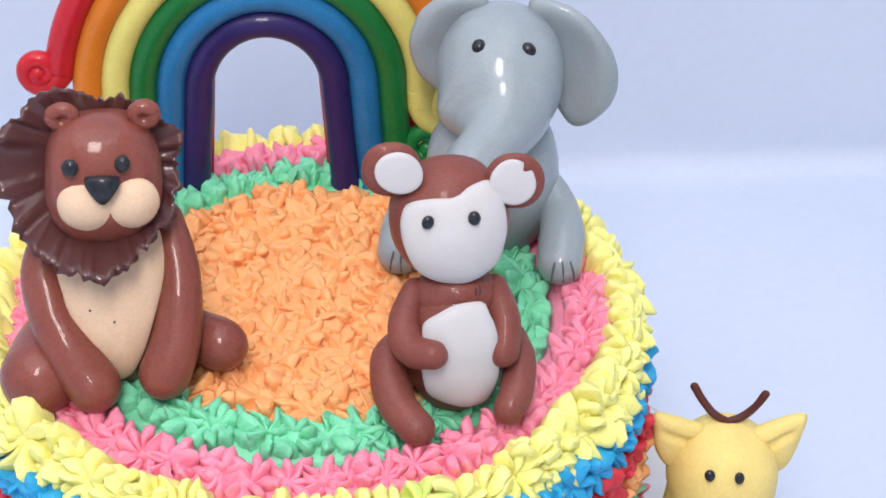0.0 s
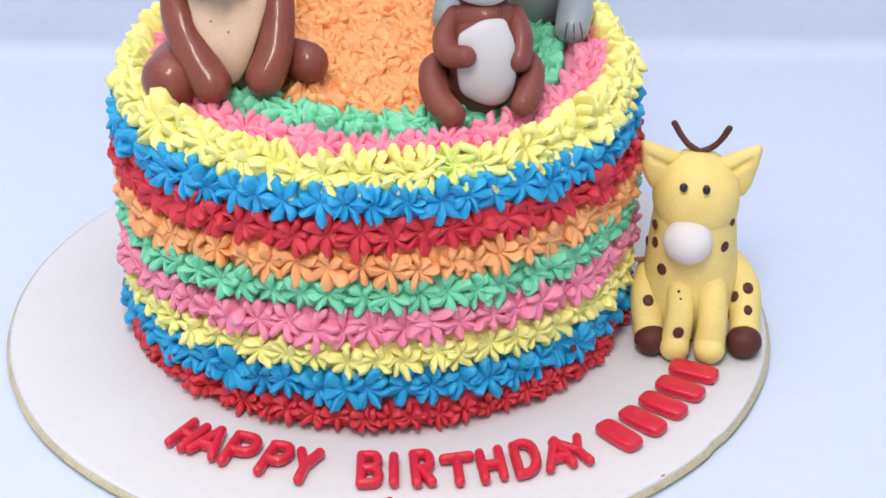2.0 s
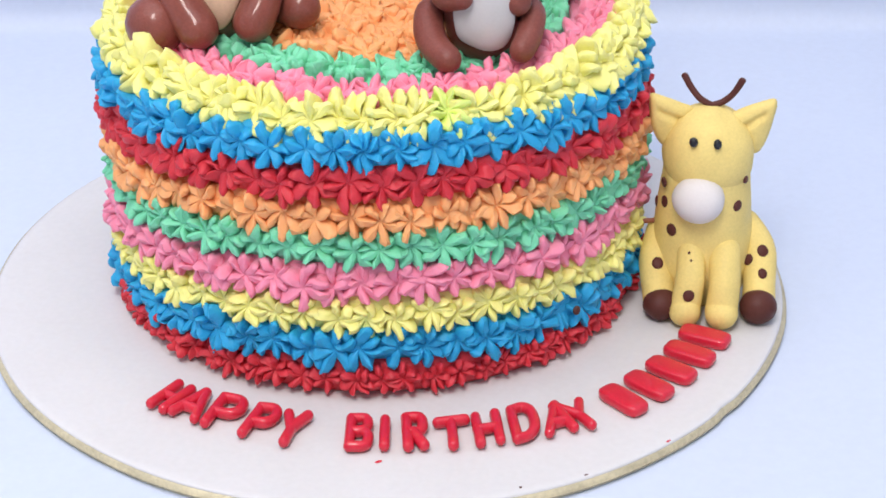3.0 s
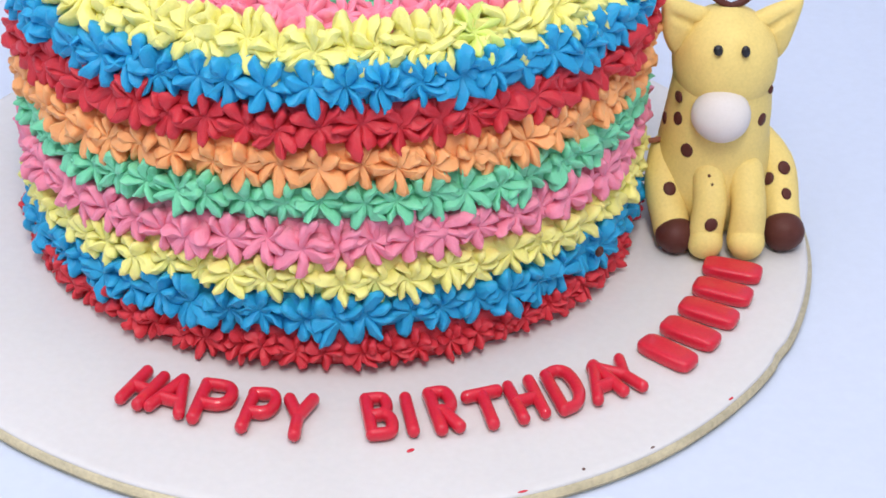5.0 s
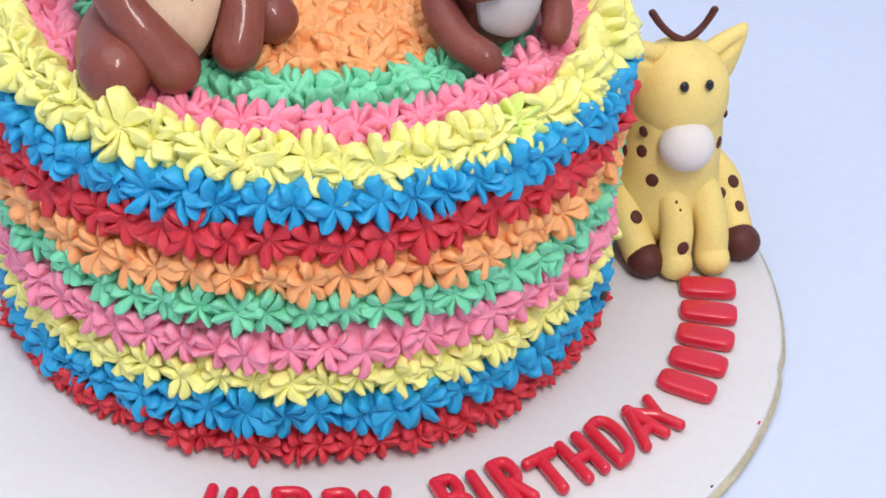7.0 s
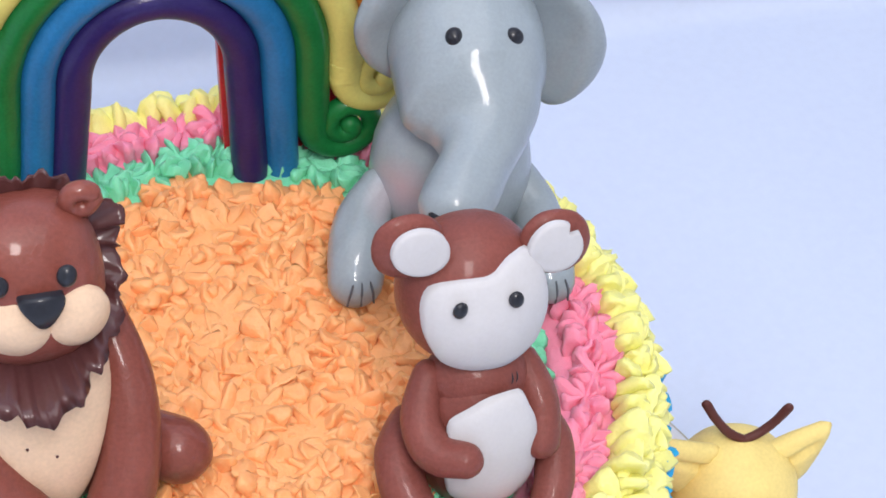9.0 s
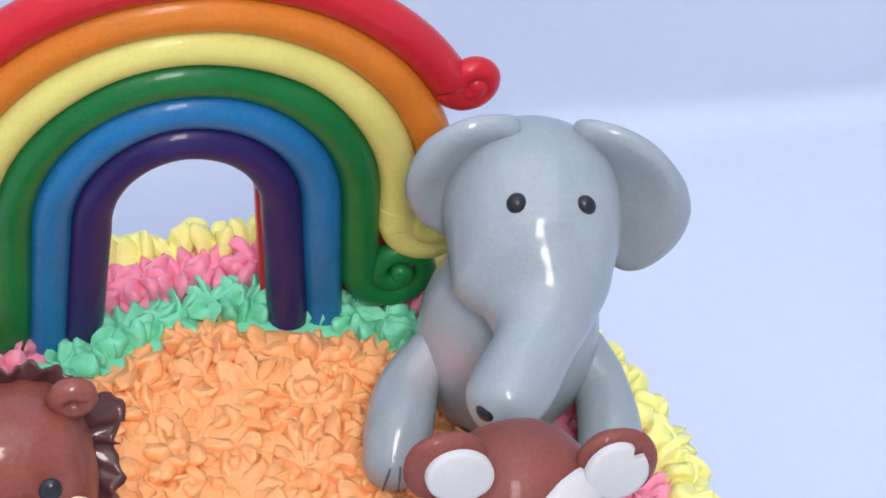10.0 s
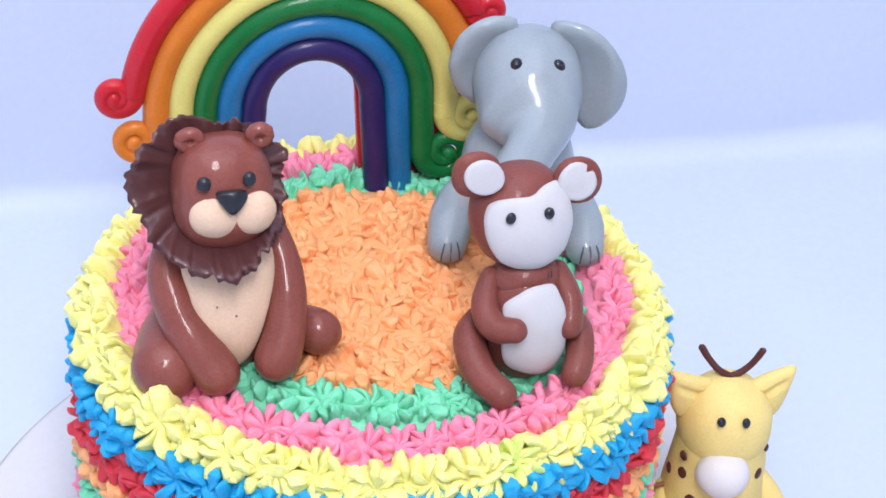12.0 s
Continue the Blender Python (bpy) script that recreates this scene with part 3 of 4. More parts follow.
    blob(bm, head_c, head_r, brown, head_turn, 36, 24, 0.80)
    for c, flip in (((-0.0612, -0.0125, 0.1768), 1), ((-0.0408, -0.0125, 0.1768), -1)):
        ear = [(c[0] + 0.0026 * math.cos(a) * flip, c[1] - 0.0006, c[2] + 0.0023 * math.sin(a), 0.0020) for a in (2.6 - 5.6 * k / 7 for k in range(8))]
        rope(bm, ear, brown, 10, 3)
        blob(bm, c, (0.0022, 0.0013, 0.0020), brown, (0, 0, 0), 12, 8)
    for x, z in ((-0.0589, 0.1706), (-0.0457, 0.1717)):
        blob(bm, (x, -0.0278, z), (0.0021, 0.0014, 0.0022), black, (-20, 0, 0), 16, 10)
    plate(bm, (-0.0551, -0.0212, 0.1584), (0.0096, 0.0094, 0.0095), oval(0, 0, 0.0074, 0.0072), beige, 0.0008, (-6, 0, -7))
    plate(bm, (-0.0455, -0.0206, 0.1586), (0.0090, 0.0094, 0.0094), oval(0, 0, 0.0069, 0.0068), beige, 0.0008, (-6, 0, 12))
    nose = glide_loop([(-0.0044, 0.0022), (0.0, 0.0034), (0.0044, 0.0022), (0.0026, -0.0012), (0.0, -0.0040), (-0.0026, -0.0012)], 5)
    plate(bm, (-0.0512, -0.0245, 0.1650), (0.0068, 0.0072, 0.0068), nose, black, 0.0010, (-12, 0, 2))
    figure("lion_figurine", bm, [BROWN, MANE, CREAMY, BLACK], (-0.052, -0.02, 0.104), "brown sugar-paste lion with a ruffled dark mane, sitting on the cake", "cake topper")


def glide_loop(points, steps):
    n = len(points)
    out = []
    for i in range(n):
        p0, p1, p2, p3 = (np.array(points[(i + k) % n], float) for k in (-1, 0, 1, 2))
        for s in range(steps):
            t = s / steps
            q = 0.5 * (2 * p1 + (p2 - p0) * t + (2 * p0 - 5 * p1 + 4 * p2 - p3) * t * t + (3 * p1 - p0 - 3 * p2 + p3) * t ** 3)
            out.append((float(q[0]), float(q[1])))
    return out


def build_monkey():
    bm = bmesh.new()
    brown, white, black = 0, 1, 2
    body_c, body_r, body_turn = (0.0368, -0.0385, 0.1195), (0.0136, 0.0120, 0.0195), (-6, 0, 3)
    blob(bm, body_c, body_r, brown, body_turn, 28, 18)
    blob(bm, (0.0372, -0.0355, 0.1330), (0.0115, 0.0090, 0.0085), brown, (0, 0, 0), 24, 14)
    belly = [(-0.0098, 0.0108), (-0.0060, 0.0138), (-0.0014, 0.0156), (0.0050, 0.0158), (0.0072, 0.0124), (0.0086, 0.0082), (0.0094, 0.0010), (0.0088, -0.0068), (0.0058, -0.0130), (-0.0006, -0.0140), (-0.0078, -0.0104), (-0.0100, -0.0060), (-0.0110, 0.0030), (-0.0106, 0.0066)]
    plate(bm, (0.0375, -0.0390, 0.1210), (0.0158, 0.0126, 0.0220), glide_loop(belly, 3), white, 0.0009, (-4, 0, 3))
    # arms and legs
    rope(bm, [(0.0268, -0.0350, 0.1345, 0.0036), (0.0234, -0.0420, 0.1292, 0.0043), (0.0248, -0.0488, 0.1262, 0.0044), (0.0298, -0.0528, 0.1272, 0.0040)], brown, 18, 8)
    rope(bm, [(0.0470, -0.0350, 0.1345, 0.0036), (0.0492, -0.0418, 0.1305, 0.0040), (0.0486, -0.0480, 0.1235, 0.0040)], brown, 18, 8)
    rope(bm, [(0.0245, -0.0320, 0.1160, 0.0046), (0.0194, -0.0410, 0.1168, 0.0050), (0.0208, -0.0520, 0.1115, 0.0051), (0.0254, -0.0598, 0.1092, 0.0047)], brown, 18, 8)
    rope(bm, [(0.0520, -0.0320, 0.1150, 0.0048), (0.0534, -0.0425, 0.1172, 0.0044), (0.0520, -0.0505, 0.1130, 0.0045), (0.0498, -0.0545, 0.1100, 0.0043)], brown, 18, 8)
    # head
    head_c, head_turn = (0.0357, -0.0282, 0.1524), (-16, -6, 4)
    blob(bm, head_c, (0.0155, 0.0132, 0.0163), brown, head_turn, 32, 22, 0.95)
    for c, flip in (((0.0210, -0.0300, 0.1686), -1), ((0.0522, -0.0300, 0.1640), 1)):
        blob(bm, c, (0.0076, 0.0026, 0.0074), brown, (-12, 0, 0), 28, 14, 0.9)
    plate(bm, (0.0226, -0.0300, 0.1686), (0.012, 0.0034, 0.012), oval(0, 0, 0.0060, 0.0055, 32, -20), white, 0.0007, (-12, 0, 0))
    disc = oval(0, 0, 0.0058, 0.0060, 36)
    disc = [(x * (0.72 if 4 <= i <= 5 else 1), z * (0.72 if 4 <= i <= 5 else 1)) for i, (x, z) in enumerate(disc)]
    plate(bm, (0.0514, -0.0300, 0.1646), (0.012, 0.0034, 0.012), disc, white, 0.0007, (-12, 0, 0))
    face = glide_loop([(0.0008, 0.0094), (0.0060, 0.0112), (0.0112, 0.0104), (0.0132, 0.0046), (0.0128, -0.0034), (0.0094, -0.0104), (0.0032, -0.0140), (-0.0030, -0.0141), (-0.0096, -0.0108), (-0.0132, -0.0040), (-0.0136, 0.0030), (-0.0114, 0.0082), (-0.0060, 0.0098)], 4)
    plate(bm, (0.0363, -0.0290, 0.1520), (0.0170, 0.0132, 0.0180), face, white, 0.0010, head_turn)
    for x, z in ((0.0293, 0.1597), (0.0410, 0.1607)):
        blob(bm, (x, -0.0411, z), (0.0017, 0.0010, 0.0018), black, (-20, 0, 0), 14, 8)
    # two hairline cracks under the chin, their shaded gaps drawn in black
    for k in range(2):
        rope(bm, [(0.0412 + 0.0011 * k, -0.0446 + 0.0004 * k, 0.1392, 0.0001), (0.0414 + 0.0011 * k, -0.0443 + 0.0004 * k, 0.1402, 0.00018), (0.0412 + 0.0011 * k, -0.0438 + 0.0004 * k, 0.1414, 0.0001)], black, 6, 2)
    figure("monkey_figurine", bm, [BROWN_DULL, WHITE, BLACK], (0.037, -0.04, 0.104), "brown sugar-paste monkey with a white face and belly on the cake", "cake topper")


def build_elephant():
    bm = bmesh.new()
    grey, line, black = 0, 1, 2
    blob(bm, (0.0540, 0.0385, 0.1225), (0.0196, 0.0180, 0.0270), grey, (-6, 0, 0), 32, 20)
    # domed head with full cheeks
    head = [(0.0560 + 0.03 * t, 0.0432 + 0.95 * t, 0.1562 + 0.31 * t, math.sqrt(0.0181 ** 2 - t * t)) for t in (0.0180, 0.0174, 0.0158, 0.0128, 0.0085, 0.0040, 0.0)]
    # the face runs out into a trunk that bends aside under the cheek
    head += [(0.0555, 0.0365, 0.1536, 0.0176), (0.0550, 0.0310, 0.1514, 0.0163), (0.0545, 0.0255, 0.1497, 0.0138), (0.0530, 0.0200, 0.1483, 0.0107), (0.0497, 0.0140, 0.1469, 0.0091), (0.0455, 0.0075, 0.1453, 0.0086), (0.0426, 0.0036, 0.1442, 0.0079)]
    before = len(bm.verts)
    rope(bm, head, grey, 48, 7, (1.0, 1.0), (1, 0, 0))
    # a full cheek on one side, pinched in below it
    for v in list(bm.verts)[before:]:
        cheek = math.exp(-((v.co - Vector((0.0395, 0.0265, 0.1500))).length / 0.0085) ** 2)
        pinch = math.exp(-((v.co - Vector((0.0430, 0.0165, 0.1465))).length / 0.0060) ** 2)
        v.co += Vector((-0.0028, -0.0016, -0.0010)) * cheek + Vector((0.0030, 0.0, 0.0006)) * pinch
    # nostril: a black lump painted in for the shaded hollow
    blob(bm, (0.0372, -0.0008, 0.1458), (0.0024, 0.0011, 0.0017), black, (-20, 0, -50), 16, 10)
    # ears: hollow leaves with a rolled rim
    left = [(0.0525, 0.1765), (0.0458, 0.1785), (0.0400, 0.1776), (0.0344, 0.1736), (0.0309, 0.1673), (0.0303, 0.1608), (0.0327, 0.1535), (0.0369, 0.1482), (0.0420, 0.1466), (0.0480, 0.1562), (0.0520, 0.1670)]
    right = [(0.0640, 0.1745), (0.0709, 0.1748), (0.0782, 0.1717), (0.0856, 0.1655), (0.0912, 0.1566), (0.0931, 0.1488), (0.0912, 0.1402), (0.0856, 0.1346), (0.0795, 0.1336), (0.0740, 0.1405), (0.0700, 0.1521), (0.0650, 0.1636)]
    dish(bm, glide_loop([(x, z - 0.0012) for x, z in left], 4), 0.0480, 0.0026, (0.0462, 0.1620), grey)
    flat = len(bm.verts)
    dish(bm, glide_loop([(x, z - 0.0012) for x, z in right], 4), 0.0480, 0.0026, (0.0725, 0.1570), grey)
    # this ear swings forwards
    for v in list(bm.verts)[flat:]:
        swing = min(1.0, max(0.0, (v.co.x - 0.064) / 0.022))
        v.co += Vector((-0.0035, -0.0085, 0.0050)) * swing
    for x, y, z in ((0.0488, 0.0316, 0.1684), (0.0621, 0.0300, 0.1677)):
        blob(bm, (x, y, z), (0.0022, 0.0019, 0.0023), black, (-35, 0, 0), 16, 10)
    # forelegs with toes
    for pts in ([(0.0358, 0.0360, 0.1215, 0.0048), (0.0314, 0.0312, 0.1172, 0.0064), (0.0280, 0.0240, 0.1140, 0.0073), (0.0258, 0.0175, 0.1105, 0.0066)],
                [(0.0702, 0.0340, 0.1200, 0.0048), (0.0726, 0.0275, 0.1152, 0.0060), (0.0722, 0.0175, 0.1132, 0.0067), (0.0708, 0.0095, 0.1100, 0.0063)]):
        rope(bm, pts, grey, 22, 8)
        x, y, z, r = pts[-1]
        # toe grooves: thin darker ropes carry the shade as colour
        for k in (-1, 0, 1):
            rope(bm, [(x + 0.0032 * k, y - r * (0.93 - 0.09 * abs(k)), z - 0.0026, 0.00025), (x + 0.0027 * k, y - r * (0.95 - 0.07 * abs(k)), z + 0.0014, 0.00035), (x + 0.0021 * k, y - r * 0.80, z + 0.0040, 0.0002)], line, 6, 3)
    figure("elephant_figurine", bm, [GREY, GROOVE_SHADE, BLACK], (0.055, 0.04, 0.103), "glossy grey sugar-paste elephant with wide ears sitting on the cake", "cake topper")


def build_giraffe():
    bm = bmesh.new()
    yellow, brown, white, black = 0, 1, 2, 3
    cx, cy = 0.1158, -0.0205
    rope(bm, [(cx + 0.0002, cy, 0.0150, 0.0185), (cx, cy, 0.0300, 0.0172), (cx, cy - 0.0010, 0.0420, 0.0160), (cx, cy - 0.0010, 0.0500, 0.0152)], yellow, 36, 8)
    blob(bm, (cx + 0.0002, cy - 0.0012, 0.0565), (0.0160, 0.0157, 0.0176), yellow, (-8, 0, 0), 36, 22, 0.97)
    blob(bm, (0.1120, -0.0362, 0.0455), (0.0092, 0.0078, 0.0086), white, (-15, 0, -8), 28, 18)
    for x, y in ((0.1092, -0.0345), (0.1173, -0.0362)):
        blob(bm, (x, y, 0.0667), (0.0015, 0.0010, 0.0017), black, (-20, 0, 0), 14, 8)
    # front legs
    rope(bm, [(0.1108, -0.0340, 0.0240, 0.0052), (0.1102, -0.0400, 0.0170, 0.0052), (0.1090, -0.0430, 0.0080, 0.0054), (0.1085, -0.0450, 0.0058, 0.0056)], yellow, 20, 8)
    rope(bm, [(0.1222, -0.0350, 0.0240, 0.0055), (0.1222, -0.0415, 0.0170, 0.0055), (0.1213, -0.0450, 0.0080, 0.0057), (0.1210, -0.0470, 0.0060, 0.0058)], yellow, 20, 8)
    # hind legs and hooves
    rope(bm, [(0.1020, -0.0180, 0.0230, 0.0060), (0.0995, -0.0270, 0.0150, 0.0062), (0.0998, -0.0365, 0.0068, 0.0056)], yellow, 18, 7)
    rope(bm, [(0.1310, -0.0180, 0.0255, 0.0058), (0.1358, -0.0250, 0.0190, 0.0060), (0.1350, -0.0385, 0.0072, 0.0058)], yellow, 18, 7)
    blob(bm, (0.1002, -0.0400, 0.0058), (0.0061, 0.0062, 0.0058), brown, (0, 0, 0), 22, 14)
    blob(bm, (0.1344, -0.0425, 0.0062), (0.0066, 0.0064, 0.0062), brown, (0, 0, 0), 22, 14)
    # ears: pressed leaves with a crease
    right = [(0.1215, 0.0700), (0.1260, 0.0728), (0.1320, 0.0752), (0.1382, 0.0768), (0.1382, 0.0700), (0.1366, 0.0622), (0.1332, 0.0562), (0.1290, 0.0580), (0.1248, 0.0625)]
    left = [(0.1105, 0.0725), (0.1060, 0.0752), (0.1005, 0.0772), (0.0952, 0.0782), (0.0952, 0.0718), (0.0966, 0.0645), (0.1000, 0.0588), (0.1042, 0.0606), (0.1083, 0.0650)]
    cushion(bm, glide_loop(right, 4), -0.0212, 0.0034, ((0.1240, 0.0655), (0.1345, 0.0715)), yellow)
    cushion(bm, glide_loop(left, 4), -0.0200, 0.0034, ((0.1085, 0.0680), (0.0985, 0.0725)), yellow)
    # horns
    rope(bm, [(0.1165, -0.0195, 0.0738, 0.0011), (0.1128, -0.0180, 0.0755, 0.0012), (0.1100, -0.0155, 0.0785, 0.0012), (0.1075, -0.0135, 0.0822, 0.0012)], brown, 12, 6)
    rope(bm, [(0.1165, -0.0195, 0.0738, 0.0011), (0.1205, -0.0195, 0.0752, 0.0012), (0.1240, -0.0195, 0.0785, 0.0012), (0.1265, -0.0195, 0.0830, 0.0012)], brown, 12, 6)
    # spots
    spots = [((0.1011, -0.0279, 0.0403), (-0.91, -0.41, 0), 1.0), ((0.1034, -0.0324, 0.0316), (-0.72, -0.69, 0.09), 1.05),
             ((0.0993, -0.0327, 0.0181), (-0.04, -0.65, 0.76), 1.05), ((0.1093, -0.0470, 0.0129), (-0.03, -0.95, 0.32), 1.0),
             ((0.1259, -0.0337, 0.0415), (0.63, -0.77, 0), 1.0), ((0.1283, -0.0314, 0.0507), (0.78, -0.62, 0), 0.65),
             ((0.1314, -0.0314, 0.0191), (-0.70, -0.45, 0.56), 0.95), ((0.1363, -0.0305, 0.0222), (0.11, -0.66, 0.75), 1.0),
             ((0.1359, -0.0368, 0.0165), (0.10, -0.66, 0.75), 0.9), ((0.1005, -0.0280, 0.0480), (-0.9, -0.43, 0), 0.9),
             ((0.1412, -0.0285, 0.0150), (0.95, -0.2, 0.2), 0.9), ((0.0993, -0.0206, 0.0368), (-1.0, 0.02, 0), 1.0),
             ((0.1094, -0.0390, 0.0259), (-0.25, -0.72, 0.64), 0.25), ((0.1101, -0.0410, 0.0238), (-0.07, -0.75, 0.65), 0.22)]
    for place, away, s in spots:
        turn = [math.degrees(v) for v in Vector(away).to_track_quat("X", "Z").to_euler()]
        blob(bm, place, (0.0007, 0.0020 * s, 0.0022 * s), brown, turn, 14, 8)
    figure("giraffe_figurine", bm, [GIRAFFE, SPOT, MUZZLE, BLACK], (0.1158, -0.025, 0.0), "yellow sugar-paste giraffe with brown spots sitting on the board", "cake topper")


build_lion()
build_monkey()
build_elephant()
build_giraffe()


# ---- rainbow ----
def build_rainbow():
    base = new("rainbow_topper")
    base.location = (-0.0105, 0.0690, 0.0970)
    tagged(base, "glossy sugar-paste rainbow arch with curled rope ends standing on the cake", "cake topper")
    colours = ["purple", "blue", "green", "yellow", "orange", "red"]
    zc = 0.0380
    rope_r = 0.0045

    def curl(x, z, sx, out):
        """A rope end that turns outwards from a leg at x, z and rolls up."""
        pts = []
        cx = x + sx * out
        for k in range(25):
            s = k / 24
            a = math.pi + s * 1.45 * 2 * math.pi
            r = 0.0009 + (out - 0.0009) * (1 - s) ** 0.7
            pts.append((cx + sx * r * math.cos(a), -0.0003 - 0.0014 * s, z + r * math.sin(a), rope_r * (0.96 - 0.37 * min(1.0, 3.2 * s))))
        return pts

    # height of each end over the cake; how far outwards the curl sits
    ends = {"left": [(0.0, 0), (0.0, 0), (0.004, 0), (0.004, 0), (0.0305, 0.0068), (0.0475, 0.0056)],
            "right": [(0.0, 0), (0.004, 0), (0.0170, 0.0085), (0.0315, 0.0085), (0.0490, 0.0060), (0.0715, 0.0046)]}
    for i, colour in enumerate(colours):
        rz = 0.0228 + 0.0084 * i
        path = []

        def leg(side):
            sx = -1 if side == "left" else 1
            rx = 0.0203 + (0.0081 if sx < 0 else 0.0085) * i
            foot, kind = ends[side][i]
            pts = []
            a0 = 0.0
            if foot < zc:
                splay = 0.0030 * (1 - i / 5)
                for k in range(6):
                    s = k / 6
                    z = foot + (zc - foot) * s
                    pts.append((sx * (rx + splay * (1 - z / zc)), 0.0, z, rope_r))
            else:
                a0 = math.asin(min(0.98, (foot - zc) / rz))
            arc = [(sx * rx * math.cos(a), 0.0, zc + rz * math.sin(a), rope_r) for a in np.linspace(a0, math.pi / 2, 14)]
            pts += arc
            if kind:
                x, _, z, _ = pts[0]
                pts = curl(x, z, sx, kind)[::-1][:-1] + pts
            return pts

        left, right = leg("left"), leg("right")
        path = left + right[::-1][1:]
        bm = bmesh.new()
        path = [(x, y + 0.0004 * noise.noise((x * 60, z * 60, i * 3.0)), z, r * (1 + 0.04 * noise.noise((x * 70, z * 70, i * 3.0 + 9)))) for x, y, z, r in path]
        rope(bm, path, 0, 18, 4)
        part("arch_rope", bm, ROPES[i], base, f"{colour} rolled rope")
    # red sheet behind the ropes
    bm = bmesh.new()
    inner, outer = [], []
    for k in range(25):
        a = math.pi * k / 24
        inner.append((0.0155 * math.cos(a), zc + 0.0185 * math.sin(a)))
        outer.append((0.0560 * math.cos(a), zc + 0.0560 * math.sin(a)))
    inner = [(0.0180, 0.0)] + inner + [(-0.0180, 0.0)]
    outer = [(0.0330, 0.0)] + outer + [(-0.0330, 0.0)]
    front = [[bm.verts.new((x, y, z)) for x, z in ring] for ring, y in ((inner, 0.0038), (outer, 0.0038), (outer, 0.0085), (inner, 0.0085))]
    front.append(front[0])
    for a, b in zip(front, front[1:]):
        for i in range(len(inner) - 1):
            bm.faces.new((a[i], a[i + 1], b[i + 1], b[i]))
    part("backing_sheet", bm, ROPES[5], base, "red sheet behind the ropes")


build_rainbow()


# ---- letters on the board ----
GLYPHS = {
    "H": [[(0, 0), (0, 1)], [(1, 0), (1, 1)], [(0, 0.5), (1, 0.5)]],
    "A": [[(0, 0), (0.5, 1)], [(1, 0), (0.5, 1)], [(0.2, 0.33), (0.8, 0.33)]],
    "P": [[(0, 0), (0, 1)], [(0, 1), (0.7, 1), (1, 0.86), (1, 0.6), (0.7, 0.45), (0, 0.45)]],
    "Y": [[(0, 1), (0.5, 0.5)], [(1, 1), (0.5, 0.5)], [(0.5, 0.5), (0.5, 0)]],
    "B": [[(0, 0), (0, 1)], [(0, 1), (0.75, 1), (0.95, 0.85), (0.9, 0.65), (0.6, 0.53), (0, 0.53)], [(0, 0), (0.8, 0), (1, 0.15), (1, 0.38), (0.7, 0.53)]],
    "I": [[(0.5, 0), (0.5, 1)]],
    "R": [[(0, 0), (0, 1)], [(0, 1), (0.7, 1), (1, 0.88), (1, 0.62), (0.7, 0.48), (0, 0.48)], [(0.4, 0.48), (1, 0)]],
    "T": [[(0, 1), (1, 1)], [(0.5, 1), (0.5, 0)]],
    "D": [[(0, 0), (0, 1)], [(0, 1), (0.6, 1), (1, 0.75), (1, 0.25), (0.6, 0), (0, 0)]],
}
# each letter: its lower left, upper left and lower right corner on the board
LETTERS = [
    ("H", (-0.0749, -0.1013), (-0.0654, -0.0874), (-0.0687, -0.1059)),
    ("A", (-0.0672, -0.1058), (-0.0597, -0.0904), (-0.0575, -0.1114)),
    ("P", (-0.0556, -0.1129), (-0.0497, -0.0954), (-0.0462, -0.1160)),
    ("P", (-0.0429, -0.1188), (-0.0370, -0.1015), (-0.0346, -0.1206)),
    ("Y", (-0.0320, -0.1236), (-0.0277, -0.1055), (-0.0236, -0.1248)),
    ("B", (-0.0075, -0.1269), (-0.0073, -0.1084), (0.0004, -0.1264)),
    ("I", (0.0009, -0.1265), (0.0007, -0.1090), (0.0089, -0.1265)),
    ("R", (0.0117, -0.1269), (0.0103, -0.1080), (0.0188, -0.1260)),
    ("T", (0.0218, -0.1272), (0.0207, -0.1107), (0.0326, -0.1250)),
    ("H", (0.0350, -0.1252), (0.0329, -0.1075), (0.0434, -0.1228)),
    ("D", (0.0470, -0.1228), (0.0445, -0.1039), (0.0551, -0.1186)),
    ("A", (0.0573, -0.1195), (0.0550, -0.1025), (0.0673, -0.1155)),
    ("Y", (0.0675, -0.1162), (0.0580, -0.1020), (0.0780, -0.1122)),
]


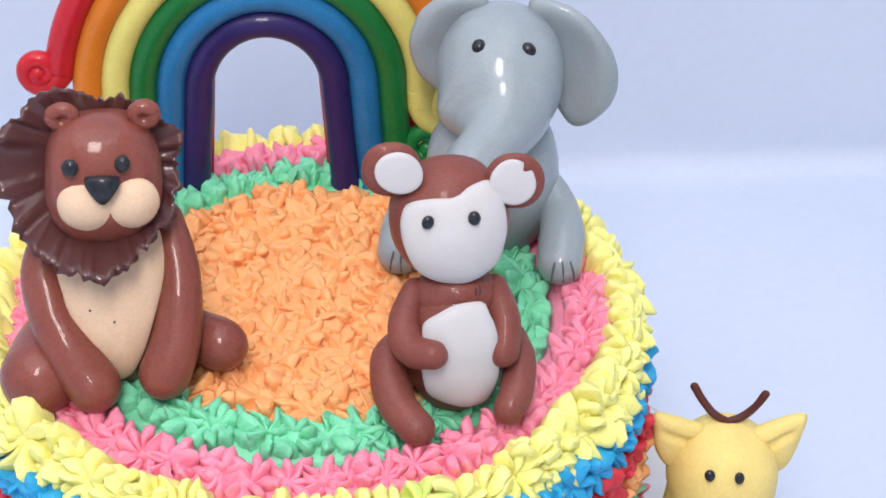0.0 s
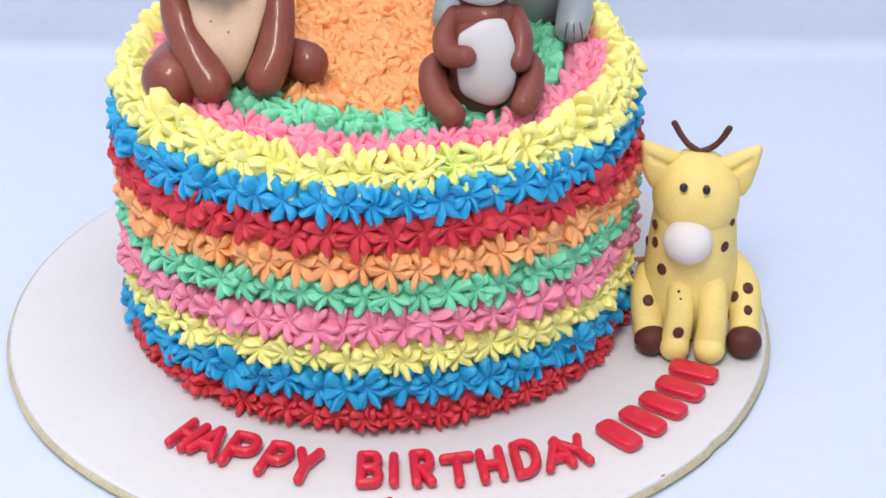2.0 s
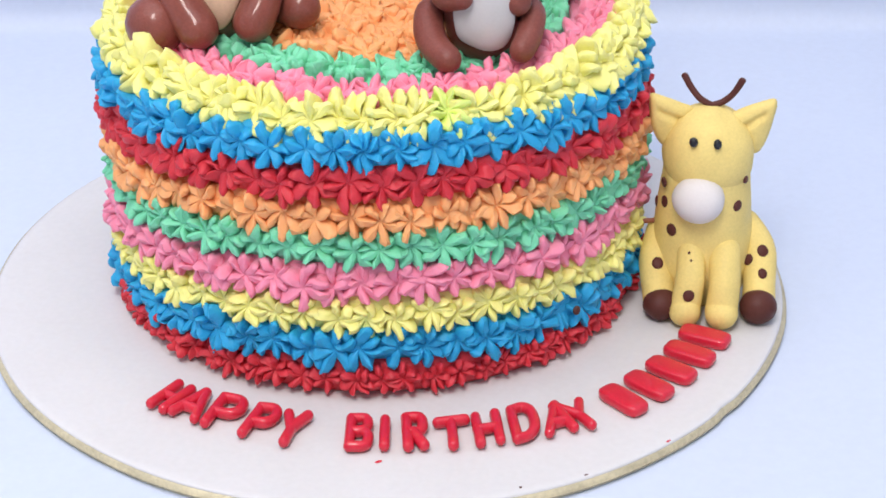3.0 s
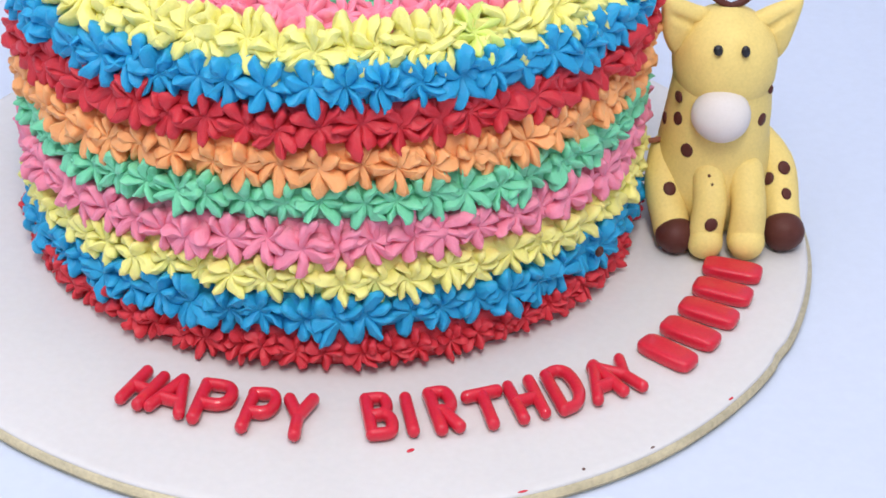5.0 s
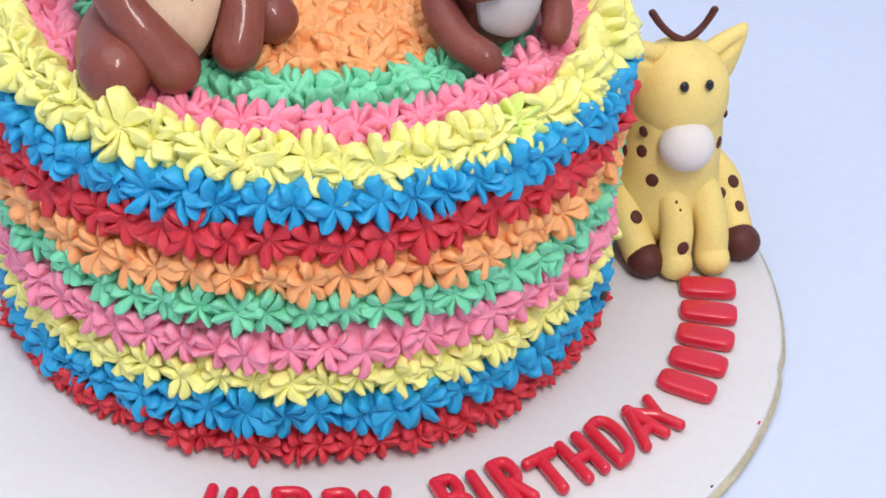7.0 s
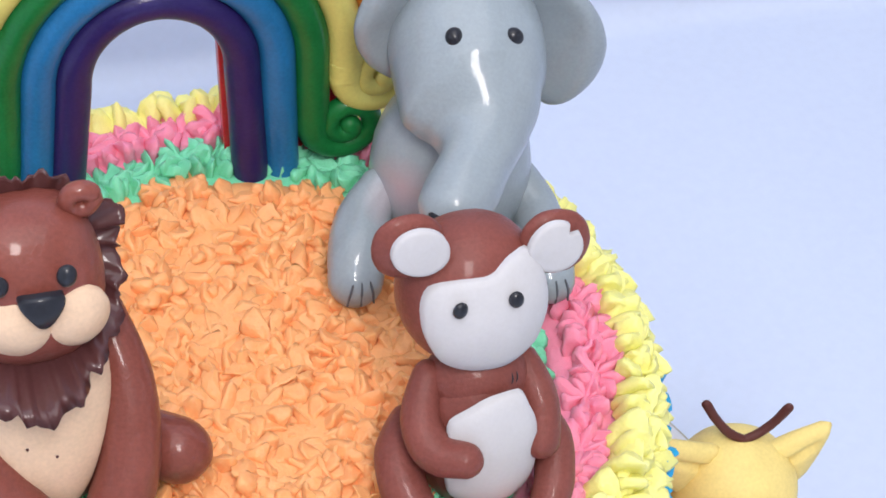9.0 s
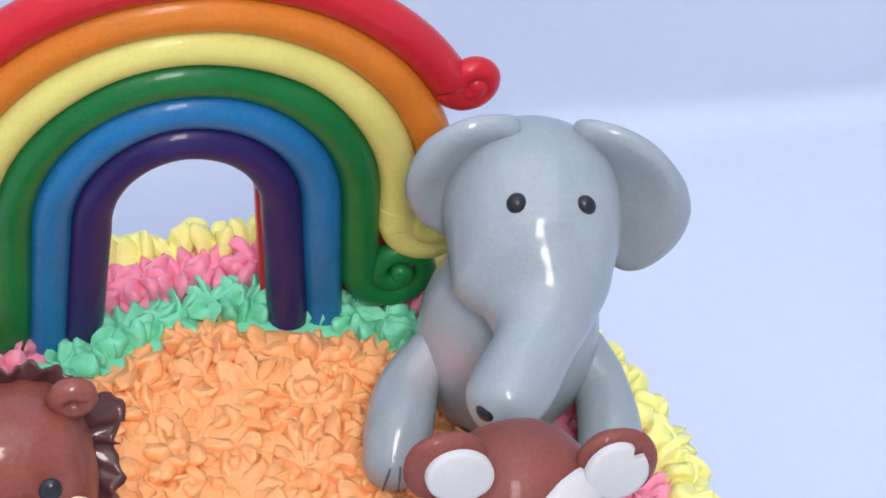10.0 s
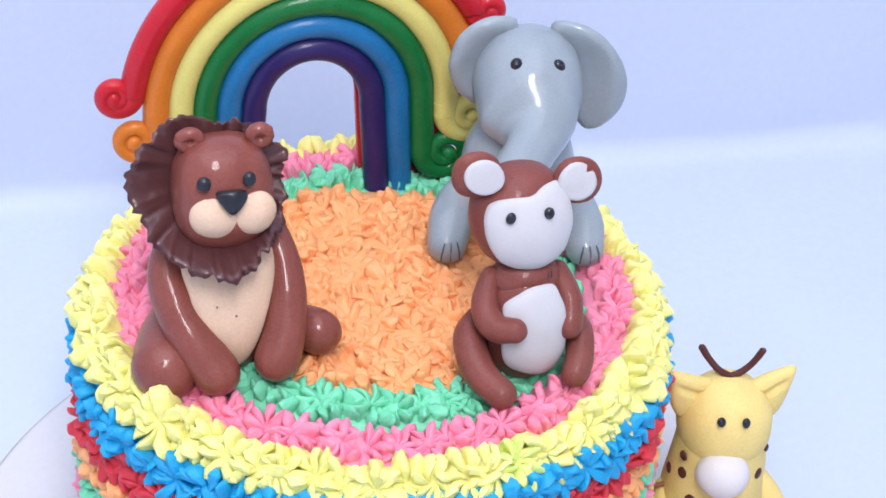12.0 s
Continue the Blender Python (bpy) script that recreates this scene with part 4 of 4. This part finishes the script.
def build_letters():
    r = 0.00176
    rng = random.Random(3)
    for glyph, bl, tl, br in LETTERS:
        o, u, v = Vector(bl) + Vector((0.0005, 0.0016)), Vector(br) - Vector(bl), Vector(tl) - Vector(bl)
        lu, lv = u.length, v.length
        iu, iv = min(0.45, 0.6 * r / lu), 0.8 * r / lv
        bm = bmesh.new()
        for stroke in GLYPHS[glyph]:
            pts = []
            for a, b in stroke:
                q = o + u * (iu + a * (1 - 2 * iu)) + v * (iv + b * (1 - 2 * iv))
                pts.append((q.x, q.y, 0.0023, r * rng.uniform(0.95, 1.08)))
            rope(bm, pts, 0, 12, 4 if len(stroke) > 2 else 5)
        base = o + (u + v) * 0.5
        bmesh.ops.translate(bm, verts=bm.verts, vec=(-base.x, -base.y, 0))
        for vert in bm.verts:
            vert.co.z = 0.0004 + (vert.co.z - 0.0004) * 1.12
        ob = new("letter_" + glyph.lower(), mesh_of("letter_" + glyph.lower(), bm, [RED_LETTER]))
        ob.location = (base.x, base.y, 0.0)
        tagged(ob, f"glossy red sugar-paste letter {glyph} lying on the board", "letter", "greeting letters")
    # the word beside the giraffe, as plain bars
    for k in range(5):
        a = radians(-49.0 + 5.7 * k)
        d = 0.1275
        bm = bmesh.new()
        blob(bm, (0, 0, 0.0022), (0.0092, 0.0043, 0.0021), 0, (0, 0, 0), 32, 10, 0.45)
        ob = new("red_bar", mesh_of("red_bar", bm, [RED_LETTER]))
        ob.matrix_world = pose(d * math.cos(a), d * math.sin(a), 0.0, 0, 0, math.degrees(a))
        tagged(ob, "plain red sugar-paste bar lying on the board", "icing bar", "red bars")


build_letters()


# ---- small things ----
def build_small():
    bm = bmesh.new()
    rope(bm, [(0.0, 0, 0, 0.0009), (0.009, 0.001, 0.0002, 0.0009), (0.018, 0.002, 0.0, 0.0009)], 0, 8, 3)
    ob = new("wooden_pick", mesh_of("wooden_pick", bm, [WOOD]))
    ob.location = (0.0870, -0.0205, 0.0280)
    tagged(ob, "thin brown wooden pick between cake and giraffe", "pick")
    bm = bmesh.new()
    blob(bm, (0, 0, 0), (0.0014, 0.0010, 0.0020), 0, (10, 0, 20), 12, 8, 1.0, 0.0004)
    ob = new("chocolate_crumb", mesh_of("chocolate_crumb", bm, [CRUMB]))
    ob.location = (0.0690, -0.0662, 0.0190)
    tagged(ob, "small brown crumb stuck in the icing", "crumb")


build_small()
